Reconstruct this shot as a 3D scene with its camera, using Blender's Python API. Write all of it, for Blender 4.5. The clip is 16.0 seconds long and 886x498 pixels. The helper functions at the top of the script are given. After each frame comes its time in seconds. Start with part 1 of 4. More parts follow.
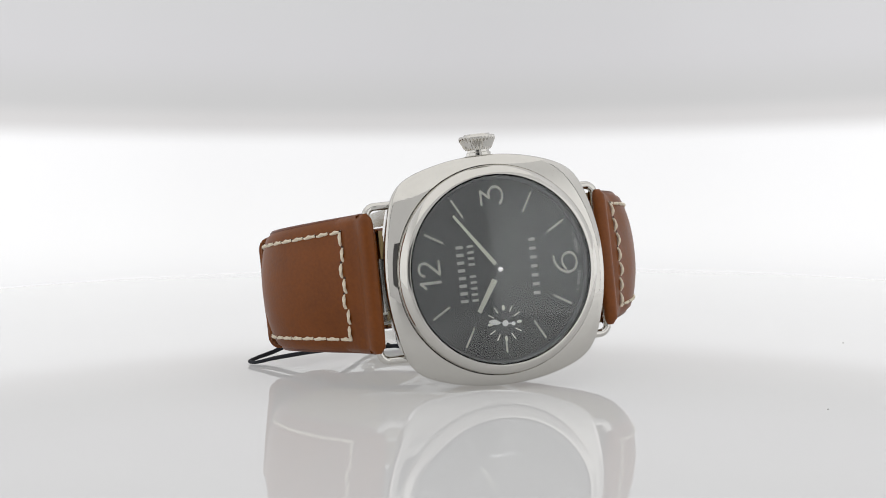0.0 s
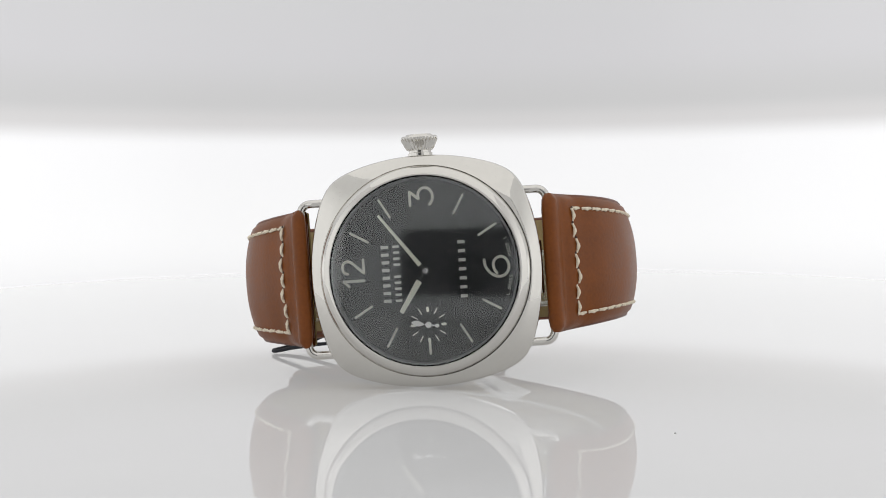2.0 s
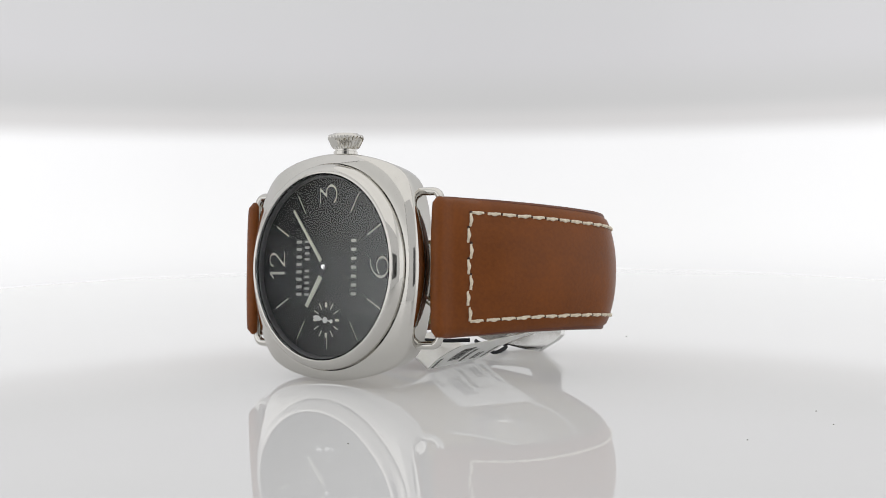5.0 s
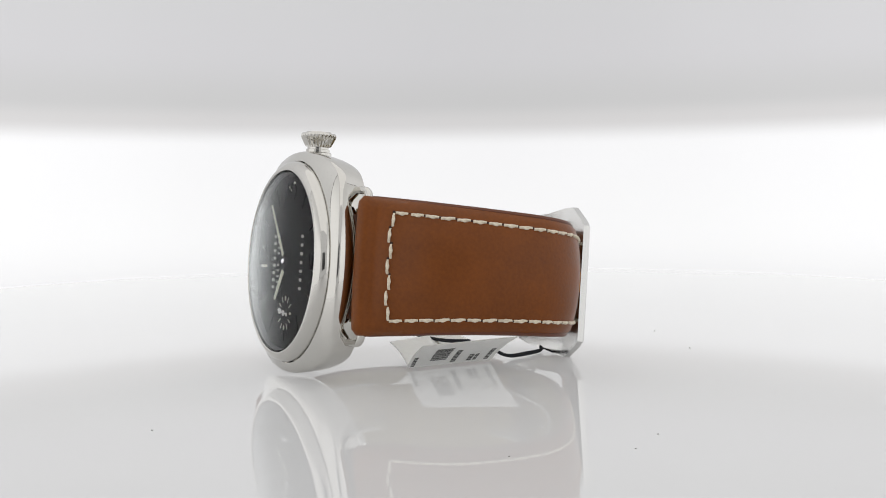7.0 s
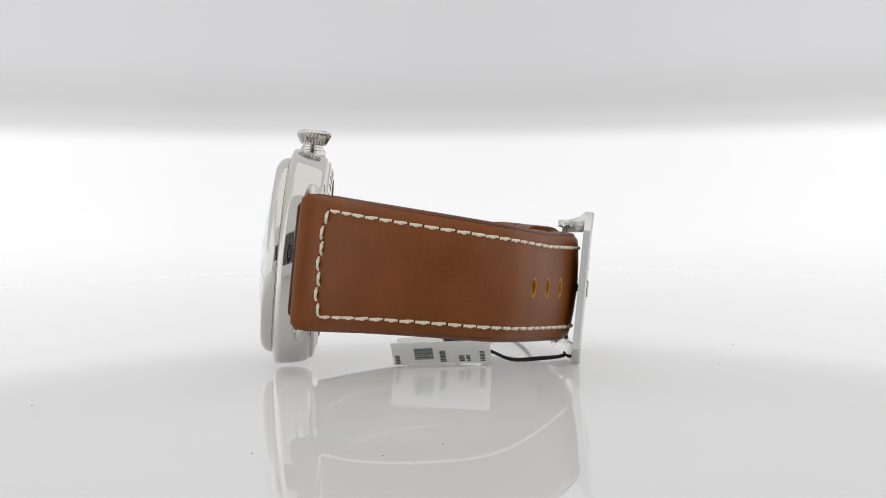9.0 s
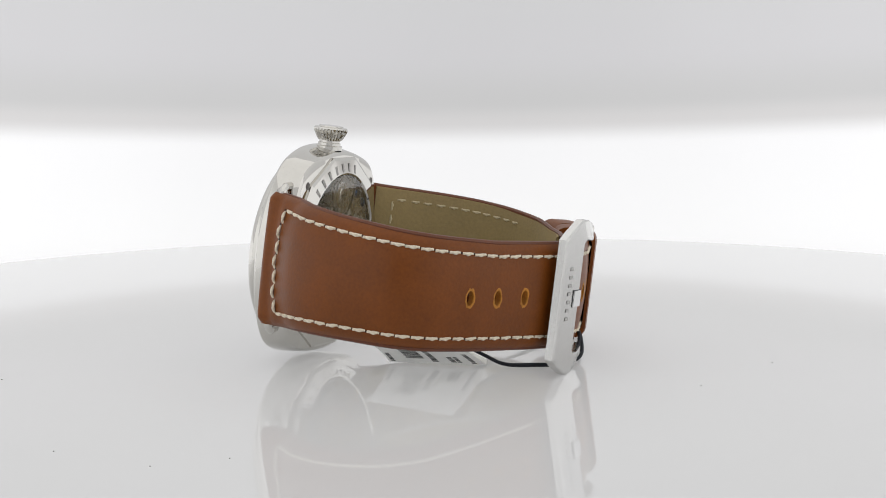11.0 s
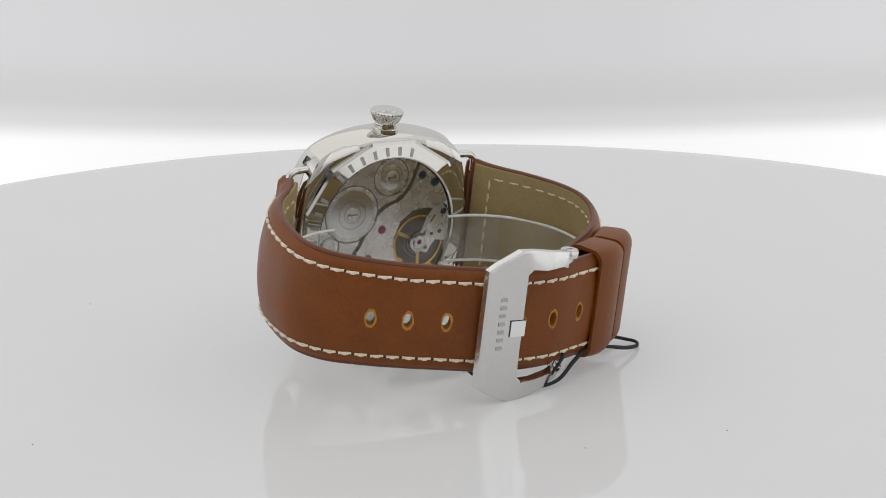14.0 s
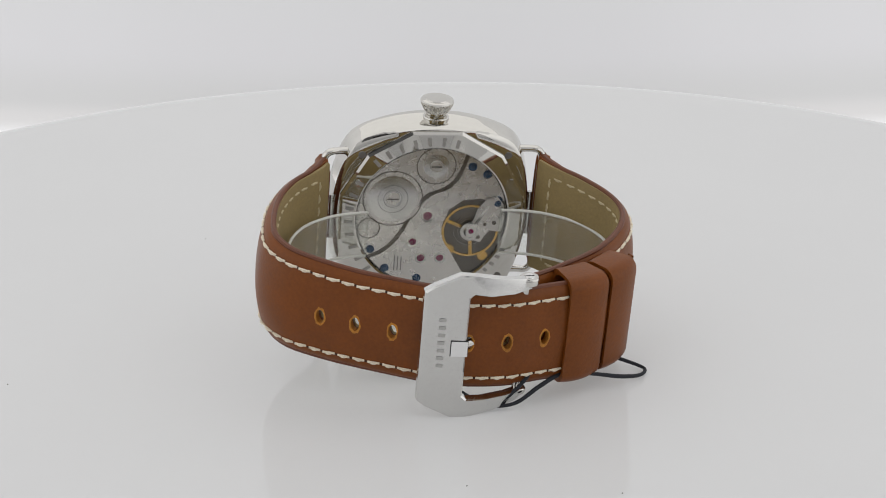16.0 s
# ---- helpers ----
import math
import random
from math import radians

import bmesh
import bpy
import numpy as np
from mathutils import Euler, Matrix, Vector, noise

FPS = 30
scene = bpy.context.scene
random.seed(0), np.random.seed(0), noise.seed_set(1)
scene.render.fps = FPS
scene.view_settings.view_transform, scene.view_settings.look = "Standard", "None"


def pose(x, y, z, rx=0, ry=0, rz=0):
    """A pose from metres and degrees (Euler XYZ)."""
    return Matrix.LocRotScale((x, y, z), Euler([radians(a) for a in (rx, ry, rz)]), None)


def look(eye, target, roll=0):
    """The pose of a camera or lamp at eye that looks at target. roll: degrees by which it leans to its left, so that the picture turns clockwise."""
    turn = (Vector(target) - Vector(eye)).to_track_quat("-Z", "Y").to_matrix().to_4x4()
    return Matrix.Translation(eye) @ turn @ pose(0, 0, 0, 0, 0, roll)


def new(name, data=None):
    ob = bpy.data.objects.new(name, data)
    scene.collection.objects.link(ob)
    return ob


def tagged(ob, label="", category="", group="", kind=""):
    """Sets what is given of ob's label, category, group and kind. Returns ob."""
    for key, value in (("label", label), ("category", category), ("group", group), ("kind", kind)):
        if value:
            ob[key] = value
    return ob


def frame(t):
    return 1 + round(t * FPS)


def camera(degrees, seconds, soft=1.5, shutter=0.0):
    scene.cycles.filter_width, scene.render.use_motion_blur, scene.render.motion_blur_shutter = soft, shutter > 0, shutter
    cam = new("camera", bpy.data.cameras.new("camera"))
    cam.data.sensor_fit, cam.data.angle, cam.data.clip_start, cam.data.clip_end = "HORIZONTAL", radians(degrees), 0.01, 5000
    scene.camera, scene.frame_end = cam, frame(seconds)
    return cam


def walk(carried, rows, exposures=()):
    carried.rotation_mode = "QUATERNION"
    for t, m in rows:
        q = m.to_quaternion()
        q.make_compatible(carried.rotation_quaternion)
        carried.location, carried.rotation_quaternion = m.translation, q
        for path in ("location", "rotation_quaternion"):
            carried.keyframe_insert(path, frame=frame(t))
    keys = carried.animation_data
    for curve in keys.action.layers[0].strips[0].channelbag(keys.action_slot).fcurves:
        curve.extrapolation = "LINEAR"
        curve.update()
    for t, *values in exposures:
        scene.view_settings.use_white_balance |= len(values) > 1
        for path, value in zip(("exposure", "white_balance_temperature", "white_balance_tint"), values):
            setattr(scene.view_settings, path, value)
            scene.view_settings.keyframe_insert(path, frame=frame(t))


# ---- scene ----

# ---- camera and its walk (the camera stands still; the turntable turns and then tips) ----
cam = camera(23.605, 16.0, soft=1.0)
EYE = (-0.00073, -0.4544, 0.06789)
AIM = (-0.00073, EYE[1] + math.cos(0.09442), EYE[2] - math.sin(0.09442))
walk(cam, [(0.0, look(EYE, AIM, -0.523)), (16.0, look(EYE, AIM, -0.523))])

# ---- world and light: a light tent with glowing diffuser walls, standing in a dark room ----
world = bpy.data.worlds.new("world")
scene.world = world
world.use_nodes = True
world.node_tree.nodes["Background"].inputs[0].default_value = (0.02, 0.02, 0.021, 1)
world.node_tree.nodes["Background"].inputs[1].default_value = 1.0
scene.view_settings.exposure = 0.0


# ---- materials ----
def mat(name, color, rough=0.5, metal=0.0, **kw):
    m = bpy.data.materials.new(name)
    m.use_nodes = True
    nt = m.node_tree
    b = nt.nodes["Principled BSDF"]
    b.inputs["Base Color"].default_value = (*color, 1)
    b.inputs["Roughness"].default_value = rough
    b.inputs["Metallic"].default_value = metal
    if "coat" in kw:
        b.inputs["Coat Weight"].default_value = kw["coat"]
        b.inputs["Coat Roughness"].default_value = kw.get("coat_rough", 0.1)
    if "ior" in kw:
        b.inputs["IOR"].default_value = kw["ior"]
    if "spec" in kw:
        b.inputs["Specular IOR Level"].default_value = kw["spec"]
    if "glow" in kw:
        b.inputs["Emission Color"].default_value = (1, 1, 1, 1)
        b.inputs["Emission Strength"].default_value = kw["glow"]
    grain = kw.get("grain")
    if grain:
        # grain: (scale, colour change, roughness change, bump height)
        scale, dc, dr, bump = grain
        co = nt.nodes.new("ShaderNodeTexCoord")
        n1 = nt.nodes.new("ShaderNodeTexNoise")
        n1.inputs["Scale"].default_value = scale
        n1.inputs["Detail"].default_value = 6
        n2 = nt.nodes.new("ShaderNodeTexNoise")
        n2.inputs["Scale"].default_value = scale * 0.08
        n2.inputs["Detail"].default_value = 3
        nt.links.new(co.outputs["Object"], n1.inputs["Vector"])
        nt.links.new(co.outputs["Object"], n2.inputs["Vector"])
        mix = nt.nodes.new("ShaderNodeMath")
        mix.operation = "ADD"
        nt.links.new(n1.outputs["Fac"], mix.inputs[0])
        nt.links.new(n2.outputs["Fac"], mix.inputs[1])
        ramp = nt.nodes.new("ShaderNodeMapRange")
        ramp.inputs["From Min"].default_value = 0.6
        ramp.inputs["From Max"].default_value = 1.4
        ramp.inputs["To Min"].default_value = 1 - dc
        ramp.inputs["To Max"].default_value = 1 + dc
        nt.links.new(mix.outputs[0], ramp.inputs["Value"])
        hsv = nt.nodes.new("ShaderNodeHueSaturation")
        hsv.inputs["Color"].default_value = (*color, 1)
        nt.links.new(ramp.outputs[0], hsv.inputs["Value"])
        nt.links.new(hsv.outputs[0], b.inputs["Base Color"])
        rr = nt.nodes.new("ShaderNodeMapRange")
        rr.inputs["From Min"].default_value = 0.6
        rr.inputs["From Max"].default_value = 1.4
        rr.inputs["To Min"].default_value = max(rough - dr, 0.0)
        rr.inputs["To Max"].default_value = rough + dr
        nt.links.new(mix.outputs[0], rr.inputs["Value"])
        nt.links.new(rr.outputs[0], b.inputs["Roughness"])
        if bump:
            bp = nt.nodes.new("ShaderNodeBump")
            bp.inputs["Strength"].default_value = kw.get("bump_strength", 0.4)
            bp.inputs["Distance"].default_value = bump
            nt.links.new(n1.outputs["Fac"], bp.inputs["Height"])
            nt.links.new(bp.outputs[0], b.inputs["Normal"])
    return m


def glass_mat(name, color, rough=0.0, ior=1.5):
    m = bpy.data.materials.new(name)
    m.use_nodes = True
    b = m.node_tree.nodes["Principled BSDF"]
    b.inputs["Base Color"].default_value = (*color, 1)
    b.inputs["Roughness"].default_value = rough
    b.inputs["IOR"].default_value = ior
    b.inputs["Transmission Weight"].default_value = 1.0
    return m


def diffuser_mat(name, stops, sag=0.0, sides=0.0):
    """A glowing diffuser sheet: light painted into its glow over the height z (metres), arched by sag, brighter outward
    by sides, with a shade of cloudiness. stops: (z, r, g, b).
    """
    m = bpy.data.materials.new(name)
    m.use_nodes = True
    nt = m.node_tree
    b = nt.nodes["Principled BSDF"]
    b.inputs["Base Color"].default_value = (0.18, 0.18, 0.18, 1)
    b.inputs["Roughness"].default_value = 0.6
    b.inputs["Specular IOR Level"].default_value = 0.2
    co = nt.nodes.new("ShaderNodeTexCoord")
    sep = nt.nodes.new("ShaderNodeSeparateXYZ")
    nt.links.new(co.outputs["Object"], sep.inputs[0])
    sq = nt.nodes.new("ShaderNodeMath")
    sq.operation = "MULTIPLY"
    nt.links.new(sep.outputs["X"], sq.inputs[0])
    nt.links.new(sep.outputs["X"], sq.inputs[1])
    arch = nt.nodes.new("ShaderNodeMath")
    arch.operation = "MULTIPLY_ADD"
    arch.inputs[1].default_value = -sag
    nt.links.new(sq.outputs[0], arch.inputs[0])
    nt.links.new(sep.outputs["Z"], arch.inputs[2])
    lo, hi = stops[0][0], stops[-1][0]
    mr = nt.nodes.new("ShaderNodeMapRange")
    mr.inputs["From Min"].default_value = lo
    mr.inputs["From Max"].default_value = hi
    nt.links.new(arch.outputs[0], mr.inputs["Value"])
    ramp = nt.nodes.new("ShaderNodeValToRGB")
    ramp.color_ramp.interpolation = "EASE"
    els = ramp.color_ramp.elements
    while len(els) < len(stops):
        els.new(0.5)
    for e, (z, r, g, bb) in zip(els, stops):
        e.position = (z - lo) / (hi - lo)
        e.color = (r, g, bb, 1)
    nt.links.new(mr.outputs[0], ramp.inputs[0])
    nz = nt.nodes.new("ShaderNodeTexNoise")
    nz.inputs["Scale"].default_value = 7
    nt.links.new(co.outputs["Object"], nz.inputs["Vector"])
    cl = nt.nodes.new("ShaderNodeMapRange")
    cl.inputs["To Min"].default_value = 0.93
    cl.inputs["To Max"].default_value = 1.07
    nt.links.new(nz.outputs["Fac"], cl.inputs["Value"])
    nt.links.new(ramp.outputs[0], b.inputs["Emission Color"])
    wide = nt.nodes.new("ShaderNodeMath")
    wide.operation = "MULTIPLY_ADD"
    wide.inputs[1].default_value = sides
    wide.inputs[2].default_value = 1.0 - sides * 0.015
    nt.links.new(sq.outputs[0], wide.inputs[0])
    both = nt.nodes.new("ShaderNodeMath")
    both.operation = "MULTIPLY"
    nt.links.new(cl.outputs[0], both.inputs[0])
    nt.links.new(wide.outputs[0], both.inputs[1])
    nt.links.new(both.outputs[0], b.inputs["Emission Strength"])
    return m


# bright lower and grey upper band painted as glow, heights fitted to the camera's view
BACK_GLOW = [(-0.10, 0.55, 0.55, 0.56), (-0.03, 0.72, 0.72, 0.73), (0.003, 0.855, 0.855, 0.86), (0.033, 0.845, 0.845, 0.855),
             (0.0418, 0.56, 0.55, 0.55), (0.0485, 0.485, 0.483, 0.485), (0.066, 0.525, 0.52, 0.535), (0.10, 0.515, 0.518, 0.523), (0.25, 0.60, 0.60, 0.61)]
M_BACK = diffuser_mat("painted_glow_back", BACK_GLOW, sag=0.2, sides=3.6)
M_SIDE = diffuser_mat("diffuser_side", [(-0.10, 0.45, 0.45, 0.46), (0.0, 0.92, 0.92, 0.92), (0.12, 1.0, 1.0, 1.0), (0.30, 0.62, 0.62, 0.62)])
M_FRONT = diffuser_mat("diffuser_front", [(-0.10, 0.27, 0.27, 0.275), (0.0, 0.46, 0.46, 0.465), (0.12, 0.50, 0.50, 0.505), (0.30, 0.5, 0.5, 0.505)])
M_TOP = diffuser_mat("diffuser_top", [(0.0, 0.92, 0.912, 0.90), (1.0, 0.92, 0.912, 0.90)])
M_FLOOR = mat("white_floor_board", (0.7, 0.7, 0.7), 0.6, grain=(40, 0.05, 0.05, 0))
M_BLACK = mat("black_anodised_metal", (0.012, 0.012, 0.013), 0.4, grain=(200, 0.2, 0.1, 0))
M_LENS = mat("coated_lens_glass", (0.01, 0.01, 0.014), 0.03, coat=1.0)
# even glow added to the disc in place of light from below, lifting shade
M_TABLE = mat("white_gloss_acrylic_glow", (0.44, 0.44, 0.442), 0.012, ior=1.27, glow=0.20, grain=(30, 0.015, 0.004, 0))
M_STEEL = mat("polished_steel", (0.62, 0.605, 0.57), 0.045, 1.0, grain=(900, 0.02, 0.03, 0))
M_STEEL_SATIN = mat("satin_steel", (0.66, 0.655, 0.64), 0.2, 1.0, grain=(1500, 0.04, 0.06, 0))
M_LEATHER = mat("tan_brown_leather", (0.168, 0.0465, 0.0055), 0.42, spec=0.26, grain=(1500, 0.2, 0.08, 0.00010), bump_strength=0.4)
M_EDGE = mat("dark_painted_leather_edge", (0.115, 0.029, 0.007), 0.45, grain=(1200, 0.2, 0.08, 0.0001))
M_LINING = mat("beige_lining_leather", (0.25, 0.182, 0.074), 0.7, grain=(1400, 0.15, 0.08, 0.00015))
M_RAW = mat("raw_orange_hole_edge", (0.42, 0.17, 0.02), 0.8, grain=(4000, 0.4, 0.1, 0.0002))
M_THREAD_IN = mat("dull_ochre_thread", (0.52, 0.44, 0.28), 0.8, grain=(5000, 0.2, 0.1, 0.0001))
M_THREAD = mat("cream_linen_thread", (0.74, 0.66, 0.52), 0.8, grain=(5000, 0.2, 0.1, 0.0001))
M_DIAL = mat("matte_black_dial", (0.012, 0.0128, 0.0132), 0.5, spec=0.08, grain=(6000, 0.2, 0.05, 0))
M_LUME = mat("cream_lume", (0.86, 0.86, 0.76), 0.7, grain=(3000, 0.08, 0.05, 0.00003))
M_LUME_BRIGHT = mat("pale_lume_of_pointers", (0.82, 0.83, 0.70), 0.6, grain=(3000, 0.05, 0.05, 0))
M_NAME = mat("soft_grey_print", (0.50, 0.50, 0.465), 0.7, grain=(3000, 0.05, 0.05, 0))
M_PRINT = mat("pale_print", (0.68, 0.68, 0.62), 0.7, grain=(3000, 0.05, 0.05, 0))
M_SILVERED = mat("silvered_pointer", (0.85, 0.85, 0.83), 0.45, 0.3, grain=(900, 0.02, 0.03, 0))
M_CHROME = mat("bright_chrome", (0.86, 0.86, 0.86), 0.1, 1.0, grain=(900, 0.02, 0.03, 0))
M_GLASS = bpy.data.materials.new("coated_sapphire_crystal")
M_GLASS.use_nodes = True
nt = M_GLASS.node_tree
nt.nodes.remove(nt.nodes["Principled BSDF"])
n_through, n_gloss, n_fres, n_mix = (nt.nodes.new(k) for k in ("ShaderNodeBsdfRefraction", "ShaderNodeBsdfGlossy", "ShaderNodeFresnel", "ShaderNodeMixShader"))
n_through.inputs["Roughness"].default_value = 0.0
n_through.inputs["IOR"].default_value = 1.74
n_fres.inputs["IOR"].default_value = 1.74
n_gloss.inputs["Roughness"].default_value = 0.075
n_gloss.inputs["Color"].default_value = (0.97, 1.0, 1.0, 1)
# the crystal mirrors one polarisation: nothing near sixty degrees, much at grazing sight
n_pol = nt.nodes.new("ShaderNodeValToRGB")
POLARISED = ((0.0729, 0.075), (0.0748, 0.057), (0.0848, 0.028), (0.1059, 0.006), (0.1267, 0.002), (0.1579, 0.009), (0.1851, 0.024), (0.2208, 0.072), (0.2869, 0.19), (0.4148, 0.47), (0.628, 0.72), (1.0, 1.0))
while len(n_pol.color_ramp.elements) < len(POLARISED):
    n_pol.color_ramp.elements.new(0.5)
for e, (at, share) in zip(n_pol.color_ramp.elements, POLARISED):
    e.position, e.color = at, (share, share, share, 1)
for a, b in ((n_fres.outputs[0], n_pol.inputs[0]), (n_pol.outputs[0], n_mix.inputs[0]), (n_through.outputs[0], n_mix.inputs[1]), (n_gloss.outputs[0], n_mix.inputs[2]), (n_mix.outputs[0], nt.nodes["Material Output"].inputs[0])):
    nt.links.new(a, b)
M_GLASS_BACK = glass_mat("flat_back_crystal", (1, 1, 1), 0.0, 1.45)
M_CLEAR = bpy.data.materials.new("clear_plastic")
M_CLEAR.use_nodes = True
nt = M_CLEAR.node_tree
nt.nodes.remove(nt.nodes["Principled BSDF"])
n_clear, n_milk, n_gloss = (nt.nodes.new(k) for k in ("ShaderNodeBsdfTransparent", "ShaderNodeBsdfTranslucent", "ShaderNodeBsdfGlossy"))
n_clear.inputs[0].default_value = (0.98, 0.985, 0.975, 1)
n_milk.inputs[0].default_value = (0.9, 0.9, 0.88, 1)
n_gloss.inputs["Roughness"].default_value = 0.08
n_diff = nt.nodes.new("ShaderNodeBsdfDiffuse")
n_diff.inputs[0].default_value = (0.92, 0.92, 0.90, 1)
n_mix0, n_mix, n_mix2 = (nt.nodes.new("ShaderNodeMixShader") for _ in range(3))
n_mix0.inputs[0].default_value = 0.5
n_mix.inputs[0].default_value = 0.08
n_mix2.inputs[0].default_value = 0.06
for a, b in ((n_diff.outputs[0], n_mix0.inputs[1]), (n_milk.outputs[0], n_mix0.inputs[2]), (n_clear.outputs[0], n_mix.inputs[1]), (n_mix0.outputs[0], n_mix.inputs[2]),
             (n_mix.outputs[0], n_mix2.inputs[1]), (n_gloss.outputs[0], n_mix2.inputs[2]), (n_mix2.outputs[0], nt.nodes["Material Output"].inputs[0])):
    nt.links.new(a, b)
M_WORN = mat("shallow_engraving", (0.27, 0.265, 0.255), 0.6, 0.35)
M_CUT = mat("grey_engraving", (0.36, 0.35, 0.335), 0.4, 0.65)
M_FAINT = mat("faint_engraving", (0.46, 0.455, 0.44), 0.45, 0.7)
M_MOVE = mat("rhodium_plated_bridge", (0.70, 0.68, 0.645), 0.28, 1.0, grain=(400, 0.08, 0.08, 0.00002))
nt = M_MOVE.node_tree
n_co, n_wave, n_bump = nt.nodes.new("ShaderNodeTexCoord"), nt.nodes.new("ShaderNodeTexWave"), nt.nodes.new("ShaderNodeBump")
n_wave.inputs["Scale"].default_value = 95
n_wave.inputs["Distortion"].default_value = 0.3
n_wave.wave_profile = "SAW"
n_bump.inputs["Strength"].default_value = 0.5
n_bump.inputs["Distance"].default_value = 0.0008
nt.links.new(n_co.outputs["Object"], n_wave.inputs["Vector"])
nt.links.new(n_wave.outputs["Fac"], n_bump.inputs["Height"])
nt.links.new(n_bump.outputs[0], nt.nodes["Principled BSDF"].inputs["Normal"])
M_DARKGAP = mat("dark_main_plate", (0.15, 0.135, 0.115), 0.4, 1.0, grain=(600, 0.3, 0.1, 0))
M_GOLD = mat("gilt_brass", (0.66, 0.42, 0.12), 0.22, 1.0, grain=(800, 0.1, 0.08, 0))
M_RUBY = mat("ruby_jewel", (0.22, 0.015, 0.07), 0.12, 0.0, coat=0.5)
M_BLUE = mat("blued_steel", (0.03, 0.07, 0.14), 0.2, 0.7)
M_ENGRAVE = mat("dark_engraving", (0.20, 0.19, 0.18), 0.5, 0.8)
M_EDGE_LIGHT = mat("pale_edge_light", (0.66, 0.66, 0.63), 0.25, grain=(300, 0.04, 0.05, 0))
M_CARD = mat("white_tag_card", (0.90, 0.90, 0.88), 0.5, grain=(900, 0.04, 0.05, 0.00003))
M_INK = mat("grey_printer_ink", (0.085, 0.085, 0.085), 0.7)
M_CORD = mat("black_twisted_cord", (0.012, 0.014, 0.020), 0.8, grain=(4000, 0.3, 0.1, 0.0001))
M_DARK = mat("plain_dark", (0.02, 0.02, 0.02), 0.5)
M_DUST = mat("grey_dust", (0.22, 0.22, 0.20), 0.9)

# ---- the turntable's way: it turns steadily, and from ten seconds on tips towards the camera ----
OMEGA = 11.834
PIVOT = (0.0, -0.00142, 0.00549)


def tip(t):
    s = t - 9.78
    if s <= 0:
        return 0.0
    if s < 0.5:
        return 2.72 * s * s
    return 2.72 * (s - 0.25)


def table_pose(t):
    return Matrix.Translation(PIVOT) @ Matrix.Rotation(radians(tip(t)), 4, "X") @ Matrix.Translation([-v for v in PIVOT]) @ Matrix.Rotation(radians(-OMEGA * (t - 1.5)), 4, "Z")


TIMES = [0.5 * k for k in range(33)]
# the watch's own space: x from 12 to 6, y from the dial to the back, z from 9 to 3
WATCH0 = Matrix(((0.99663, -0.04437, -0.06902, -0.00061), (0.05159, 0.99298, 0.10647, -0.03545), (0.06381, -0.10968, 0.99192, 0.02388), (0, 0, 0, 1)))


# ---- mesh helpers (watch parts are written in millimetres) ----
MM = 0.001


def link(name, bm, material, smooth=True, angle=35):
    bmesh.ops.recalc_face_normals(bm, faces=bm.faces)
    me = bpy.data.meshes.new(name)
    bm.to_mesh(me)
    bm.free()
    if material:
        me.materials.append(material)
    if smooth:
        me.shade_smooth()
        me.set_sharp_from_angle(angle=radians(angle))
    return new(name, me)


def part(name, bm, material, parent, label="", smooth=True, angle=35):
    ob = link(name, bm, material, smooth, angle)
    ob.parent = parent
    if label:
        tagged(ob, label)
    return ob


def like(ob, parent, m):
    """Another piece on the mesh of ob."""
    o = new(ob.name.split(".")[0], ob.data)
    o.parent = parent
    o.matrix_basis = m
    return o


def loft(rings, closed_ring=True, caps=True, wrap=False, s=MM):
    bm = bmesh.new()
    vs = [[bm.verts.new([c * s for c in p]) for p in r] for r in rings]
    n = len(vs[0])
    m = len(vs)
    for i in range(m if wrap else m - 1):
        a, b = vs[i], vs[(i + 1) % m]
        for j in range(n if closed_ring else n - 1):
            k = (j + 1) % n
            bm.faces.new((a[j], a[k], b[k], b[j]))
    if caps and not wrap:
        bm.faces.new(vs[0][::-1])
        bm.faces.new(vs[-1])
    return bm


def lathe_y(profile, n=96, cx=0.0, cz=0.0, wrap=False, caps=False, s=MM):
    """Turns a profile of (radius, y) round the y axis."""
    rings = []
    for r, y in profile:
        rings.append([(cx + r * math.cos(2 * math.pi * k / n), y, cz + r * math.sin(2 * math.pi * k / n)) for k in range(n)])
    return loft(rings, True, caps, wrap, s)


def lathe_z(profile, n=64, cx=0.0, cy=0.0, caps=False, s=MM, wrap=False):
    rings = []
    for r, z in profile:
        rings.append([(cx + r * math.cos(2 * math.pi * k / n), cy + r * math.sin(2 * math.pi * k / n), z) for k in range(n)])
    return loft(rings, True, caps, wrap, s)


def prism_y(poly, y0, y1, bevel=0.0, s=MM):
    """A flat polygon of (x, z) made solid from y0 to y1."""
    bm = bmesh.new()
    a = [bm.verts.new((x * s, y0 * s, z * s)) for x, z in poly]
    b = [bm.verts.new((x * s, y1 * s, z * s)) for x, z in poly]
    n = len(poly)
    fa = bm.faces.new(a)
    fb = bm.faces.new(b[::-1])
    for i in range(n):
        bm.faces.new((a[i], b[i], b[(i + 1) % n], a[(i + 1) % n]))
    if bevel:
        bmesh.ops.recalc_face_normals(bm, faces=bm.faces)
        bmesh.ops.bevel(bm, geom=list(fa.edges) + list(fb.edges), offset=bevel * s, segments=2, affect="EDGES", clamp_overlap=True)
    return bm


